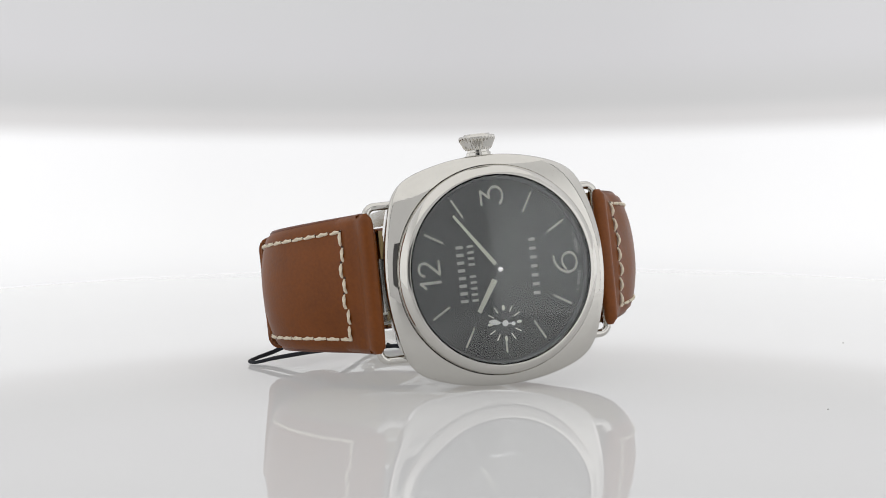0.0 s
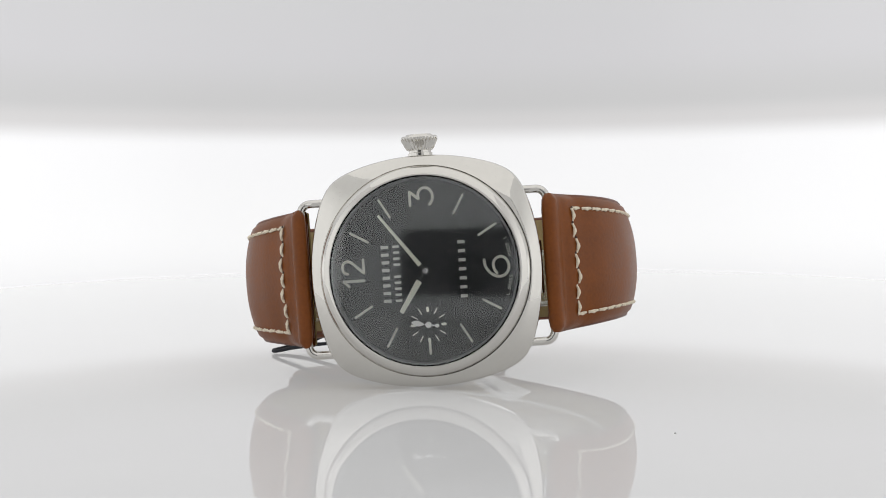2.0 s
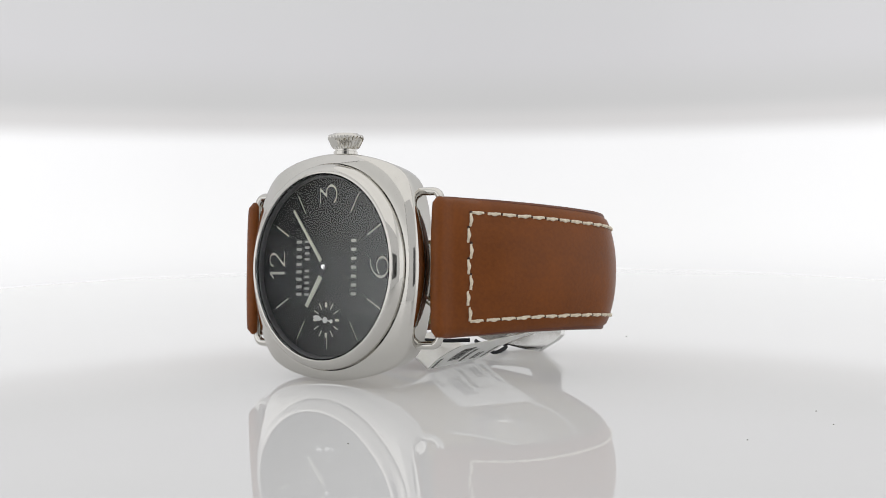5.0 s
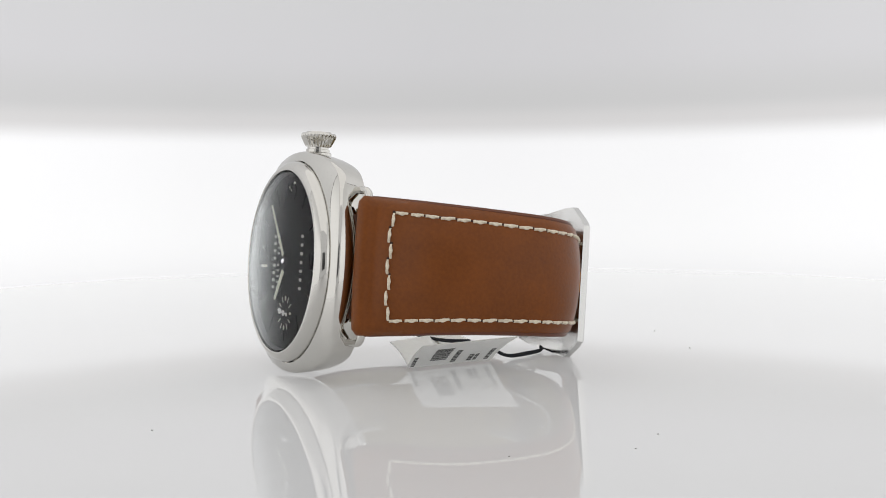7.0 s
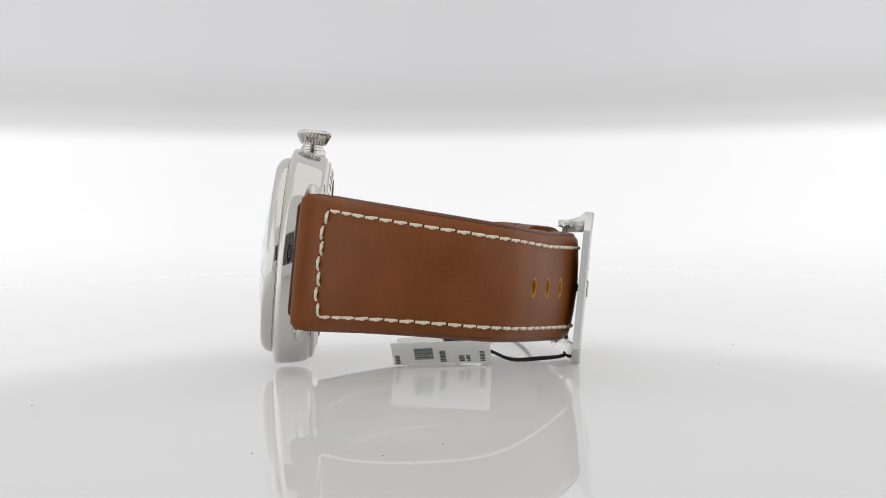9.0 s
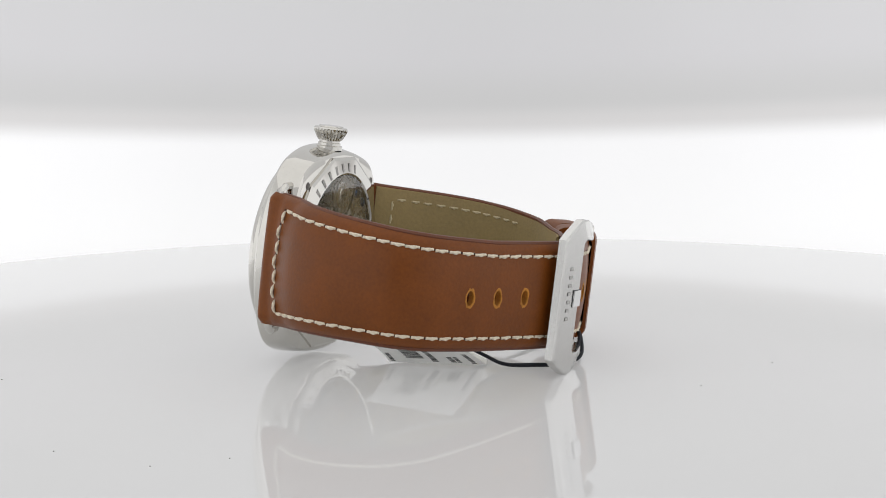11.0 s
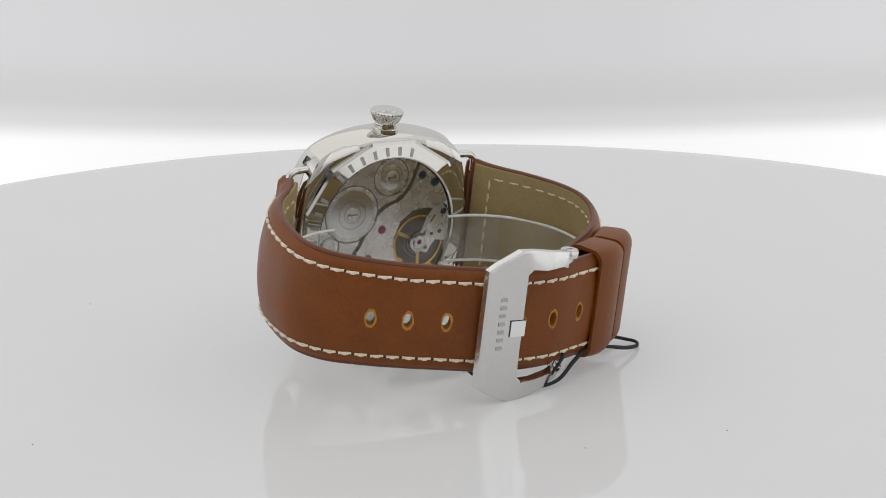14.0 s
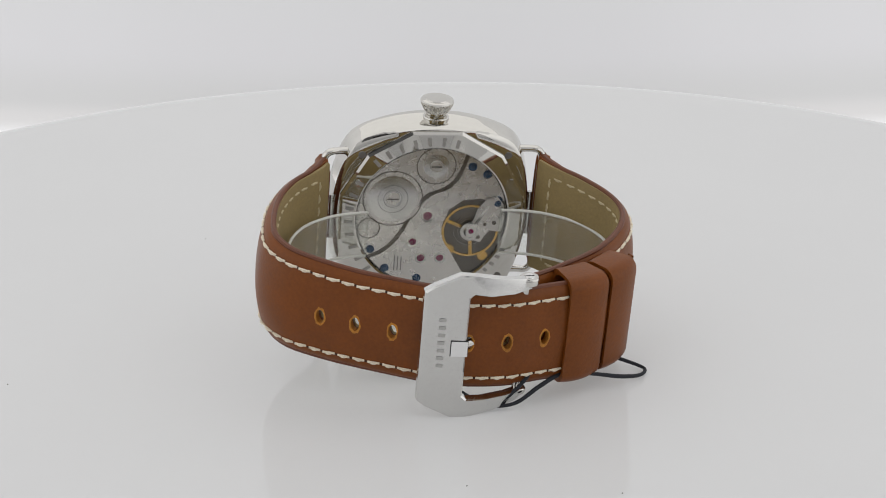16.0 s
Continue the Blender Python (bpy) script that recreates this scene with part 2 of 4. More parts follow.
def box(x0, x1, y0, y1, z0, z1, bevel=0.0, seg=2, s=MM):
    bm = bmesh.new()
    bmesh.ops.create_cube(bm, size=1)
    for v in bm.verts:
        v.co = Vector((((x0 + x1) / 2 + v.co.x * (x1 - x0)) * s, ((y0 + y1) / 2 + v.co.y * (y1 - y0)) * s, ((z0 + z1) / 2 + v.co.z * (z1 - z0)) * s))
    if bevel:
        bmesh.ops.bevel(bm, geom=list(bm.edges), offset=bevel * s, segments=seg, affect="EDGES", clamp_overlap=True)
    return bm


def spline(pts, n, closed=False):
    """n points at even steps on a Catmull-Rom curve through pts."""
    P = [Vector(p) for p in pts]
    fine = []
    m = len(P)
    for i in range(m if closed else m - 1):
        p0, p1, p2, p3 = (P[(i - 1) % m], P[i], P[(i + 1) % m], P[(i + 2) % m]) if closed else (P[max(i - 1, 0)], P[i], P[i + 1], P[min(i + 2, m - 1)])
        for k in range(16):
            u = k / 16
            fine.append(0.5 * (2 * p1 + (p2 - p0) * u + (2 * p0 - 5 * p1 + 4 * p2 - p3) * u * u + (3 * p1 - p0 - 3 * p2 + p3) * u ** 3))
    fine.append(P[0].copy() if closed else P[-1].copy())
    ls = [0.0]
    for a, b in zip(fine, fine[1:]):
        ls.append(ls[-1] + (b - a).length)
    out = []
    j = 0
    cnt = n if not closed else n + 1
    for k in range(cnt):
        d = ls[-1] * k / (cnt - 1)
        while j < len(fine) - 2 and ls[j + 1] < d:
            j += 1
        u = (d - ls[j]) / max(ls[j + 1] - ls[j], 1e-9)
        out.append(fine[j].lerp(fine[j + 1], min(max(u, 0), 1)))
    return out[:-1] if closed else out


def tube(pts, r, n=10, s=MM, caps=True, flat=1.0):
    """A round wire along points."""
    P = [Vector(p) for p in pts]
    rings = []
    up = Vector((0.12, 0.97, 0.2)).normalized()
    for i, p in enumerate(P):
        t = (P[min(i + 1, len(P) - 1)] - P[max(i - 1, 0)]).normalized()
        a = t.cross(up)
        if a.length < 1e-3:
            a = t.cross(Vector((1, 0, 0)))
        a.normalize()
        up = a.cross(t).normalized()
        rr = r(i / (len(P) - 1)) if callable(r) else r
        rings.append([p + (a * math.cos(2 * math.pi * k / n) + up * math.sin(2 * math.pi * k / n) * flat) * rr for k in range(n)])
    return loft(rings, True, caps, False, s)


# ---- the tent ----
def structure(ob, label, category="wall"):
    return tagged(ob, label, category, kind="structure")


def sheet_wall(name, path, z0, z1, thick, material, label):
    """An upright sheet along a plan line, its inner face on that line."""
    P = [Vector((x, y)) for x, y in path]
    rings = []
    for i, p in enumerate(P):
        t = (P[min(i + 1, len(P) - 1)] - P[max(i - 1, 0)]).normalized()
        o = p + Vector((t.y, -t.x)) * thick
        rings.append([(p.x, p.y, z0), (p.x, p.y, z1), (o.x, o.y, z1), (o.x, o.y, z0)])
    return structure(link(name, loft(rings, s=1.0), material), label)


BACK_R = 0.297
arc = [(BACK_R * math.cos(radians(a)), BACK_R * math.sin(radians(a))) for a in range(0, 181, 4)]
sheet_wall("wall_back", arc, -0.16, 0.40, 0.004, M_BACK, "curved white diffuser wall behind the turntable, bands of light painted as glow")
sheet_wall("wall_right", [(BACK_R, -0.464), (BACK_R, -0.004)], -0.16, 0.40, 0.004, M_SIDE, "white backlit diffuser side wall of the light tent")
sheet_wall("wall_left", [(-BACK_R, -0.004), (-BACK_R, -0.464)], -0.16, 0.40, 0.004, M_SIDE, "white backlit diffuser side wall of the light tent")
sheet_wall("wall_front_a", [(-BACK_R + 0.004, -0.466), (-0.150, -0.466)], -0.16, 0.40, 0.004, M_FRONT, "white front sheet of the tent beside the camera opening")
sheet_wall("wall_front_b", [(0.085, -0.466), (BACK_R - 0.004, -0.466)], -0.16, 0.40, 0.004, M_FRONT, "white front sheet of the tent beside the camera opening")
# unseen lower sheet, added to end the dark patch the dial mirrors
sheet_wall("wall_front_added", [(-0.1497, -0.466), (0.0847, -0.466)], -0.16, 0.018, 0.004, M_FRONT, "white sheet under the camera opening, added to bound the mirrored dark patch")
sheet_wall("wall_front_c", [(-0.1497, -0.466), (0.0847, -0.466)], 0.165, 0.40, 0.004, M_FRONT, "white front sheet of the tent above the camera opening")
structure(link("ceiling", box(-0.34, 0.34, -0.48, 0.34, 0.401, 0.405, s=1.0), M_TOP), "white backlit diffuser ceiling of the light tent", "ceiling")
structure(link("floor", box(-0.34, 0.34, -0.48, 0.34, -0.170, -0.161, s=1.0), M_FLOOR), "matte white board under the turntable", "floor")

# unseen board added behind the opening to shape the dark circle mirrored in the dial
shroud = link("mirrored_board", lathe_y([(0.046, -0.500), (0.262, -0.500), (0.262, -0.503), (0.046, -0.503)], 96, EYE[0], EYE[2], wrap=True, s=1.0), mat("charcoal_board", (0.11, 0.11, 0.112), 0.7, grain=(60, 0.1, 0.05, 0)))
structure(shroud, "charcoal board with a round hole, added so the dial mirrors a dark circle", "panel")

# the camera's lens, which the dial and the steel mirror
lens = tagged(new("camera_lens"), "black camera lens in the opening of the tent", "lens")
lens.matrix_world = look(EYE, AIM, 0)
def lens_ring(profile, n=48):
    return lathe_z(profile, n)
part("barrel", lens_ring([(15.0, 3.5), (19.5, 3.2), (20.0, 4.0), (20.0, 45), (15.0, 45)], 48), M_BLACK, lens)
part("front_ring", lens_ring([(16.6, 3.0), (17.2, 2.4), (18.6, 2.4), (19.2, 3.0), (18.6, 3.3), (16.8, 3.3)], 48), M_STEEL_SATIN, lens, "pale metal ring of the lens")
part("glass", lens_ring([(0.01, 9.0), (6, 9.3), (14.9, 10.5), (14.9, 12), (0.01, 12)], 48), M_LENS, lens, "dark coated front glass")

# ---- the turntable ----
turntable = tagged(new("turntable"), "round glossy white acrylic turntable top with an added even glow", "turntable")
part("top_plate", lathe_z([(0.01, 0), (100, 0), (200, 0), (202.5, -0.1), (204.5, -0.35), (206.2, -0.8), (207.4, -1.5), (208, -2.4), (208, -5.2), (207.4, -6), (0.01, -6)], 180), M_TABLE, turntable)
part("shaft", lathe_z([(0.01, -6.2), (30, -6.2), (30, -30), (18, -32), (18, -120), (0.01, -120)], 48), M_STEEL_SATIN, turntable, "brushed metal shaft under the disc")

# ---- the wristwatch ----
watch = tagged(new("wristwatch"), "steel cushion wristwatch with black dial and brown leather strap", "watch")
watch.matrix_basis = WATCH0


ARC = 46.0


def cushion(h, e, n=128, mix=0.0, rc=21.0):
    """Outline of the cushion case: four arcs at half size h, their corners rounded less the higher e is, blended towards a circle by mix."""
    out = []
    for k in range(n):
        a = 2 * math.pi * k / n
        c, s = math.cos(a), math.sin(a)
        k1 = ARC - h
        r1 = -k1 * abs(c) + math.sqrt(k1 * k1 * c * c - k1 * k1 + ARC * ARC)
        r2 = -k1 * abs(s) + math.sqrt(k1 * k1 * s * s - k1 * k1 + ARC * ARC)
        r = (r1 ** -e + r2 ** -e) ** (-1 / e)
        r = r * (1 - mix) + rc * mix
        out.append((r * c, r * s))
    return out


def case_ring(y, h, e, mix=0.0, rc=21.0):
    return [(x, y, z) for x, z in cushion(h * (1.022 if mix < 0.9 else 1.0), e, 128, mix, rc)]


def face_ring(h, drop):
    """The sloping front face at outline h: the farther from the centre, the farther back."""
    return [(x, -0.62 + 0.36 * (math.hypot(x, z) - 21.1) + drop, z) for x, z in cushion(h, 22, 128)]


CASE_RINGS = [case_ring(7.3, 17.2, 22, 1.0, 17.2), case_ring(-0.15, 18.5, 22, 1.0, 18.5), case_ring(-0.1, 20.8, 22, 1.0, 20.8), case_ring(-0.62, 21.1, 22, 1.0, 21.1),
              face_ring(22.72, 0.0), face_ring(23.0, 0.22), face_ring(23.12, 0.6), case_ring(2.8, 22.38, 22), case_ring(4.6, 22.05, 22), case_ring(6.0, 21.75, 22), case_ring(6.8, 21.45, 22),
              case_ring(7.35, 20.9, 22, 0.1, 21), case_ring(7.5, 20.2, 22, 0.6, 20.4)]
case = part("case_body", loft(CASE_RINGS, wrap=True), M_STEEL, watch, "polished steel cushion case", angle=32)
bezel = part("bezel", lathe_y([(18.75, 0.3), (18.7, -2.75), (18.78, -3.05), (19.0, -3.25), (19.3, -3.22), (19.7, -3.0), (20.2, -2.6), (20.6, -2.12), (20.86, -1.55), (20.92, -1.1), (20.9, -0.72), (20.7, -0.6), (20.5, -0.1)], 144, wrap=True), M_STEEL, watch, "polished round steel bezel")
CASE_Y = 0.7 * MM
case.location.y = bezel.location.y = CASE_Y
DIAL_T = 0.33
dial = part("dial", prism_y([(18.9 * math.cos(2 * math.pi * k / 128), 18.9 * math.sin(2 * math.pi * k / 128)) for k in range(128)], 0, DIAL_T), M_DIAL, watch, "matte black sandwich dial with cut-out markers")
part("under_plate", lathe_y([(0.01, 0.46), (18.9, 0.46), (18.9, 0.7), (0.01, 0.7)], 96), M_DIAL, dial, "dark plate under the dial")


# -- strap --
LONG = [(23.3, 3.6), (24.6, 2.7), (26.8, 3.3), (30.4, 7.9), (36.0, 13.6), (40.2, 21.2), (42.5, 30), (42.8, 38.5), (39.2, 45.6), (32.0, 51.0), (25.3, 54.7), (18.0, 58.3),
        (11.5, 61.5), (4.8, 63.7), (-4.8, 64.3), (-13.0, 62.6), (-22.5, 60.0), (-30.7, 54.7), (-35.6, 49.4)]
SHORT = [(-23.3, 3.8), (-24.6, 2.9), (-26.8, 3.7), (-29.8, 8.6), (-34.9, 15.1), (-38.9, 22.5), (-40.2, 29.5), (-38.6, 36.4), (-35.3, 42.0), (-30.5, 47.2), (-25.8, 50.6), (-19.5, 54.0), (-12.2, 57.9), (-5.8, 60.0)]


class Band:
    """A strap: its outer face runs along a plan line; turn is +1 or -1 for the side that is outward."""

    def __init__(self, pts, turn, count):
        self.turn = turn
        self.p = spline([(x, y, 0) for x, y in pts], count)
        self.n = count
        self.len = sum((b - a).length for a, b in zip(self.p, self.p[1:]))

    def at(self, s):
        """Place, tangent and outward normal at s millimetres along."""
        u = min(max(s / self.len, 0), 1) * (self.n - 1)
        i = min(int(u), self.n - 2)
        p = self.p[i].lerp(self.p[i + 1], u - i)
        a, b = self.p[max(i - 1, 0)], self.p[min(i + 2, self.n - 1)]
        t = (b - a).normalized()
        return p, t, Vector((t.y, -t.x, 0)) * self.turn

    def half(self, s):
        """Upper and lower edge (z) at s."""
        u = min(max((s - 3) / 66, 0), 1)
        w = min(max((s - 5) / 40, 0), 1)
        return 13.9 + (10.4 - 13.9) * u, -14.0 + (-11.9 + 14.0) * w * (2 - w)

    def thick(self, s):
        u = min(max((s - 8) / 62, 0), 1)
        return 5.1 + (3.1 - 5.1) * u

    def pad(self, s):
        """How far the middle swells out over the edges."""
        u = min(max((s - 4) / 8, 0), 1) * (1 - 0.68 * min(max((s - 48) / 30, 0), 1))
        return 0.3 + 2.1 * u

    def fall(self, s, q):
        """How far the face lies under its crest at q (-1 to 1 across): the padding, and the dent beside the lug."""
        return self.pad(s) * abs(q) ** 2.3 + 1.0 * math.exp(-((s - 6.3) / 1.7) ** 2) * (1 - 0.5 * q * q)


def strap_mesh(band, s0, s1, step, inset=0.8):
    rings = []
    k = max(int((s1 - s0 - 4) / step), 2)
    close = [0, 0.12, 0.35, 0.7, 1.1, 1.5]
    marks = [s0 + c for c in close] + [s0 + 2 + (s1 - s0 - 4) * i / k for i in range(k + 1)] + [s1 - c for c in close[::-1]]
    for s in marks:
        p, t, n = band.at(s)
        top, bot = band.half(s)
        th = band.thick(s)
        gap = min(s - s0, s1 - s, 1.5) / 1.5
        end = 0.25 + 0.75 * math.sqrt(max(1 - (1 - gap) ** 2, 0))
        zc, hw = (top + bot) / 2, (top - bot) / 2
        ring = []
        for j in range(25):
            q = -1 + 2 * j / 24
            edge = max(0.0, (abs(q) - 0.86) / 0.14)
            fall = band.fall(s, q) + (1 - math.sqrt(max(1 - edge ** 2, 0))) * 1.0
            ring.append(p - n * (fall + (1 - end) * 0.9) + Vector((0, 0, zc + q * hw)))
        for q in (1, 0.9, 0.5, 0, -0.5, -0.9, -1):
            ring.append(p - n * (th - inset + (0 if abs(q) < 1 else -0.25) - (1 - end) * 0.9) + Vector((0, 0, zc + q * (hw - 0.25))))
        rings.append(ring)
    return loft(rings)


def lining_mesh(band, s0, s1, step, inset=0.8):
    rings = []
    k = int((s1 - s0) / step)
    for i in range(k + 1):
        s = s0 + (s1 - s0) * i / k
        p, t, n = band.at(s)
        top, bot = band.half(s)
        th = band.thick(s)
        a, b = th - inset - 0.02, th
        rings.append([p - n * a + Vector((0, 0, top - 0.35)), p - n * a + Vector((0, 0, bot + 0.35)), p - n * (b - 0.2) + Vector((0, 0, bot + 0.35)),
                      p - n * b + Vector((0, 0, bot + 0.7)), p - n * b + Vector((0, 0, top - 0.7)), p - n * (b - 0.2) + Vector((0, 0, top - 0.35))])
    return loft(rings)


band_long, band_short = Band(LONG, 1, 400), Band(SHORT, -1, 300)
strap_long = part("long_strap", strap_mesh(band_long, 0, band_long.len, 0.8), M_LEATHER, watch, "tan brown padded leather strap with punched holes", angle=60)
strap_short = part("buckle_strap", strap_mesh(band_short, 0, band_short.len, 0.8), M_LEATHER, watch, "tan brown padded leather strap that carries the buckle", angle=60)

# linings, edges, stitches
part("lining", lining_mesh(band_long, 6.0, band_long.len - 1.5, 1.2), M_LINING, strap_long, "beige leather lining")
part("lining", lining_mesh(band_short, 6.0, band_short.len - 1.5, 1.2), M_LINING, strap_short, "beige leather lining")


def stitch_bm(length=2.75, r=0.34, bow=0.0, n=12, m=8):
    """One stitch of two-ply twisted thread along x, slack and proud of the leather."""
    rings = []
    for k in range(n + 1):
        u = k / n
        end = 0.5 + 0.5 * math.sin(math.pi * min(max(u, 0.05), 0.95)) ** 0.45
        x = length * (u - 0.5)
        y, z = 0.05 * math.sin(u * 9), (0.14 + bow) * math.sin(math.pi * u) - 0.1 - 0.4 * bow
        ring = []
        for j in range(m):
            a = 2 * math.pi * j / m
            rr = r * end * (1.0 + 0.15 * math.cos(2 * a - 11.0 * u))
            ring.append((x, y + rr * math.cos(a), z + rr * math.sin(a)))
        rings.append(ring)
    return loft(rings)


def place(p, t, n, lean=0.0, scale=1.0):
    """A pose with x along t and z along n, leaning by some degrees about n."""
    t = t.normalized()
    n = (n - t * n.dot(t)).normalized()
    b = n.cross(t)
    m = Matrix((t, b, n)).transposed().to_4x4()
    m.translation = p * MM
    return m @ Matrix.Rotation(radians(lean), 4, "Z") @ Matrix.Diagonal((scale, 1, 1, 1))


rng = random.Random(4)


def outer_point(band, s, q):
    """A point on the outer face: q from -1 (lower edge) to 1."""
    p, t, n = band.at(s)
    top, bot = band.half(s)
    return p - n * band.fall(s, q) + Vector((0, 0, (top + bot) / 2 + q * (top - bot) / 2)), t, n


# near-black colour that paints the shade in the pricked holes between stitches
M_PIT_SHADE = mat("stitch_pit_shade", (0.03, 0.012, 0.006), 0.8)


def stitch_rows(band, strap, s0, s1, skip=()):
    pitch = 3.25
    jobs = []
    for sign in (1, -1):
        k = int((s1 - s0) / pitch)
        for i in range(k):
            s = s0 + (i + 0.5) * (s1 - s0) / k
            if any(a < s < b for a, b in skip):
                continue
            top, bot = band.half(s)
            hw = (top - bot) / 2
            q = sign * (hw - 2.75) / hw
            p, t, n = outer_point(band, s, q)
            p2 = outer_point(band, s + 1, sign * ((band.half(s + 1)[0] - band.half(s + 1)[1]) / 2 - 2.75) / ((band.half(s + 1)[0] - band.half(s + 1)[1]) / 2))[0]
            jobs.append((p + n * 0.12, p2 - p, n, rng.uniform(-3, 3) + 3, rng.uniform(0.92, 1.06)))
    # the cross row near the lug, slightly scalloped
    top, bot = band.half(s0)
    zs = top - bot - 5.5
    m = 7
    for i in range(m):
        z0 = bot + 2.75 + zs * (i + 0.5) / m
        q = (z0 - (top + bot) / 2) / ((top - bot) / 2)
        p, t, n = outer_point(band, s0 + 0.25 * math.cos(2 * math.pi * i / 2), q)
        jobs.append((p + n * 0.15, Vector((0, 0, 1)), n, rng.uniform(-3, 3), 0.98))
    straight = part("stitch", stitch_bm(), M_THREAD, strap, "cream linen stitch")
    bowed = part("stitch", stitch_bm(3.0, 0.33, 0.4), M_THREAD, strap, "slack cream linen stitch")
    pit = part("stitch_hole_shade", lathe_z([(0.01, 0.03), (0.24, 0.02), (0.32, -0.05)], 8), M_PIT_SHADE, strap, "dark disc painting the shade of a stitch hole")
    firsts = {}
    for k, (p, t, n, lean, sc) in enumerate(jobs):
        base = bowed if k >= len(jobs) - m else straight
        m4 = place(p, t, n, lean, sc)
        hole = place(p - n * 0.1 + t.normalized() * 1.63, t, n)
        if base in firsts:
            like(base, strap, m4)
        else:
            base.matrix_basis = m4
            firsts[base] = True
        if pit in firsts:
            like(pit, strap, hole)
        else:
            pit.matrix_basis = hole
            firsts[pit] = True


def inner_stitches(band, strap, s0, s1):
    jobs = []
    for sign in (1, -1):
        k = int((s1 - s0) / 3.25)
        for i in range(k):
            s = s0 + (i + 0.5) * (s1 - s0) / k
            p, t, n = band.at(s)
            top, bot = band.half(s)
            jobs.append((p - n * (band.thick(s) + 0.02) + Vector((0, 0, top - 2.75 if sign > 0 else bot + 2.75)), t, n))
    p, t, n = band.at(s0)
    top, bot = band.half(s0)
    for i in range(7):
        jobs.append((p - n * (band.thick(s0) + 0.02) + Vector((0, 0, bot + 2.75 + (top - bot - 5.5) * (i + 0.5) / 7)), Vector((0, 0, 1)), n))
    first = part("inner_stitch", stitch_bm(2.6, 0.26), M_THREAD_IN, strap, "pale stitch on the lining")
    for i, (p, t, n) in enumerate(jobs):
        m4 = place(p, t, -n, 0, 0.8)
        if i == 0:
            first.matrix_basis = m4
        else:
            like(first, strap, m4)


S_STITCH = 9.6
stitch_rows(band_long, strap_long, S_STITCH, band_long.len - 12)
stitch_rows(band_short, strap_short, S_STITCH, 62.0)
inner_stitches(band_long, strap_long, S_STITCH, 60.0)
inner_stitches(band_short, strap_short, S_STITCH, 48.0)


# punched holes through the long strap
def nearest_s(band, x, y):
    best = min(range(1200), key=lambda k: (band.at(band.len * k / 1200)[0] - Vector((x, y, 0))).length)
    return band.len * best / 1200


S_H2 = nearest_s(band_long, 25.1, 54.7)
S_H1, S_H3 = nearest_s(band_long, 31.5, 50.8), nearest_s(band_long, 17.9, 58.3)
S_H5, S_H6 = nearest_s(band_long, -4.8, 64.3), nearest_s(band_long, -13.0, 62.6)
S_H4 = nearest_s(band_long, 3.2, 63.5)
HOLES = [S_H1, S_H2, S_H3, S_H4, S_H5, S_H6]


def punch(ob, cutters):
    deps = bpy.context.evaluated_depsgraph_get
    for bm in cutters:
        cut = link("cutter", bm, None, False)
        mod = ob.modifiers.new("hole", "BOOLEAN")
        mod.object, mod.operation, mod.solver = cut, "DIFFERENCE", "EXACT"
        dg = deps()
        dg.update()
        me = bpy.data.meshes.new_from_object(ob.evaluated_get(dg))
        ob.modifiers.clear()
        old = ob.data
        ob.data = me
        bpy.data.objects.remove(cut)
        bpy.data.meshes.remove(old)


def hole_cutter(s, rx, rz, depth):
    p, t, n = band_long.at(s)
    rings = []
    for d in (1.5, -depth):
        rings.append([p + n * d + t * (rx * math.cos(2 * math.pi * k / 20)) + Vector((0, 0, -0.8 + rz * math.sin(2 * math.pi * k / 20))) for k in range(20)])
    bm = loft(rings)
    return bm


def in_watch(bm):
    bmesh.ops.transform(bm, matrix=WATCH0, verts=bm.verts)
    return bm


bpy.context.view_layer.update()
for target in [strap_long] + [c for c in strap_long.children if c.name.startswith("lining")]:
    punch(target, [in_watch(hole_cutter(s, 1.02, 1.75, 6)) for s in HOLES])

for s in HOLES:
    p, t, n = band_long.at(s)
    rings = []
    for k in range(20):
        a = 2 * math.pi * k / 20
        e = (t * math.cos(a) * 1.0 + Vector((0, 0, 1)) * math.sin(a) * 1.72)
        w = rng.uniform(0.6, 1.7)
        c = p + Vector((0, 0, -0.8))
        rings.append([c + e * 0.93 - n * 1.6, c + e * 0.9 + n * 0.0, c + e * (1 + 0.07 * w) + n * 0.07, c + e * (1 + 0.2 * w) + n * 0.03, c + e * (1 + 0.2 * w) - n * 0.2, c + e * 1.03 - n * 1.6])
    part("hole_rim", loft(rings, wrap=True), M_RAW, strap_long, "frayed raw orange edge of a strap hole")

# painted edges of both straps
for band, strap in ((band_long, strap_long), (band_short, strap_short)):
    for sign in (1, -1):
        pts = []
        for i in range(120):
            s = 0.4 + (band.len - 0.8) * i / 119
            p, t, n = band.at(s)
            top, bot = band.half(s)
            pts.append(p - n * (0.5 * (band.pad(s) + band.thick(s)) + 0.1) + Vector((0, 0, (top if sign > 0 else bot) - sign * 0.35)))
        part("painted_edge", tube(pts, lambda u: 0.62 * min(1.0, 0.3 + 16 * min(u, 1 - u)), 8), M_EDGE, strap, "dark painted leather edge")


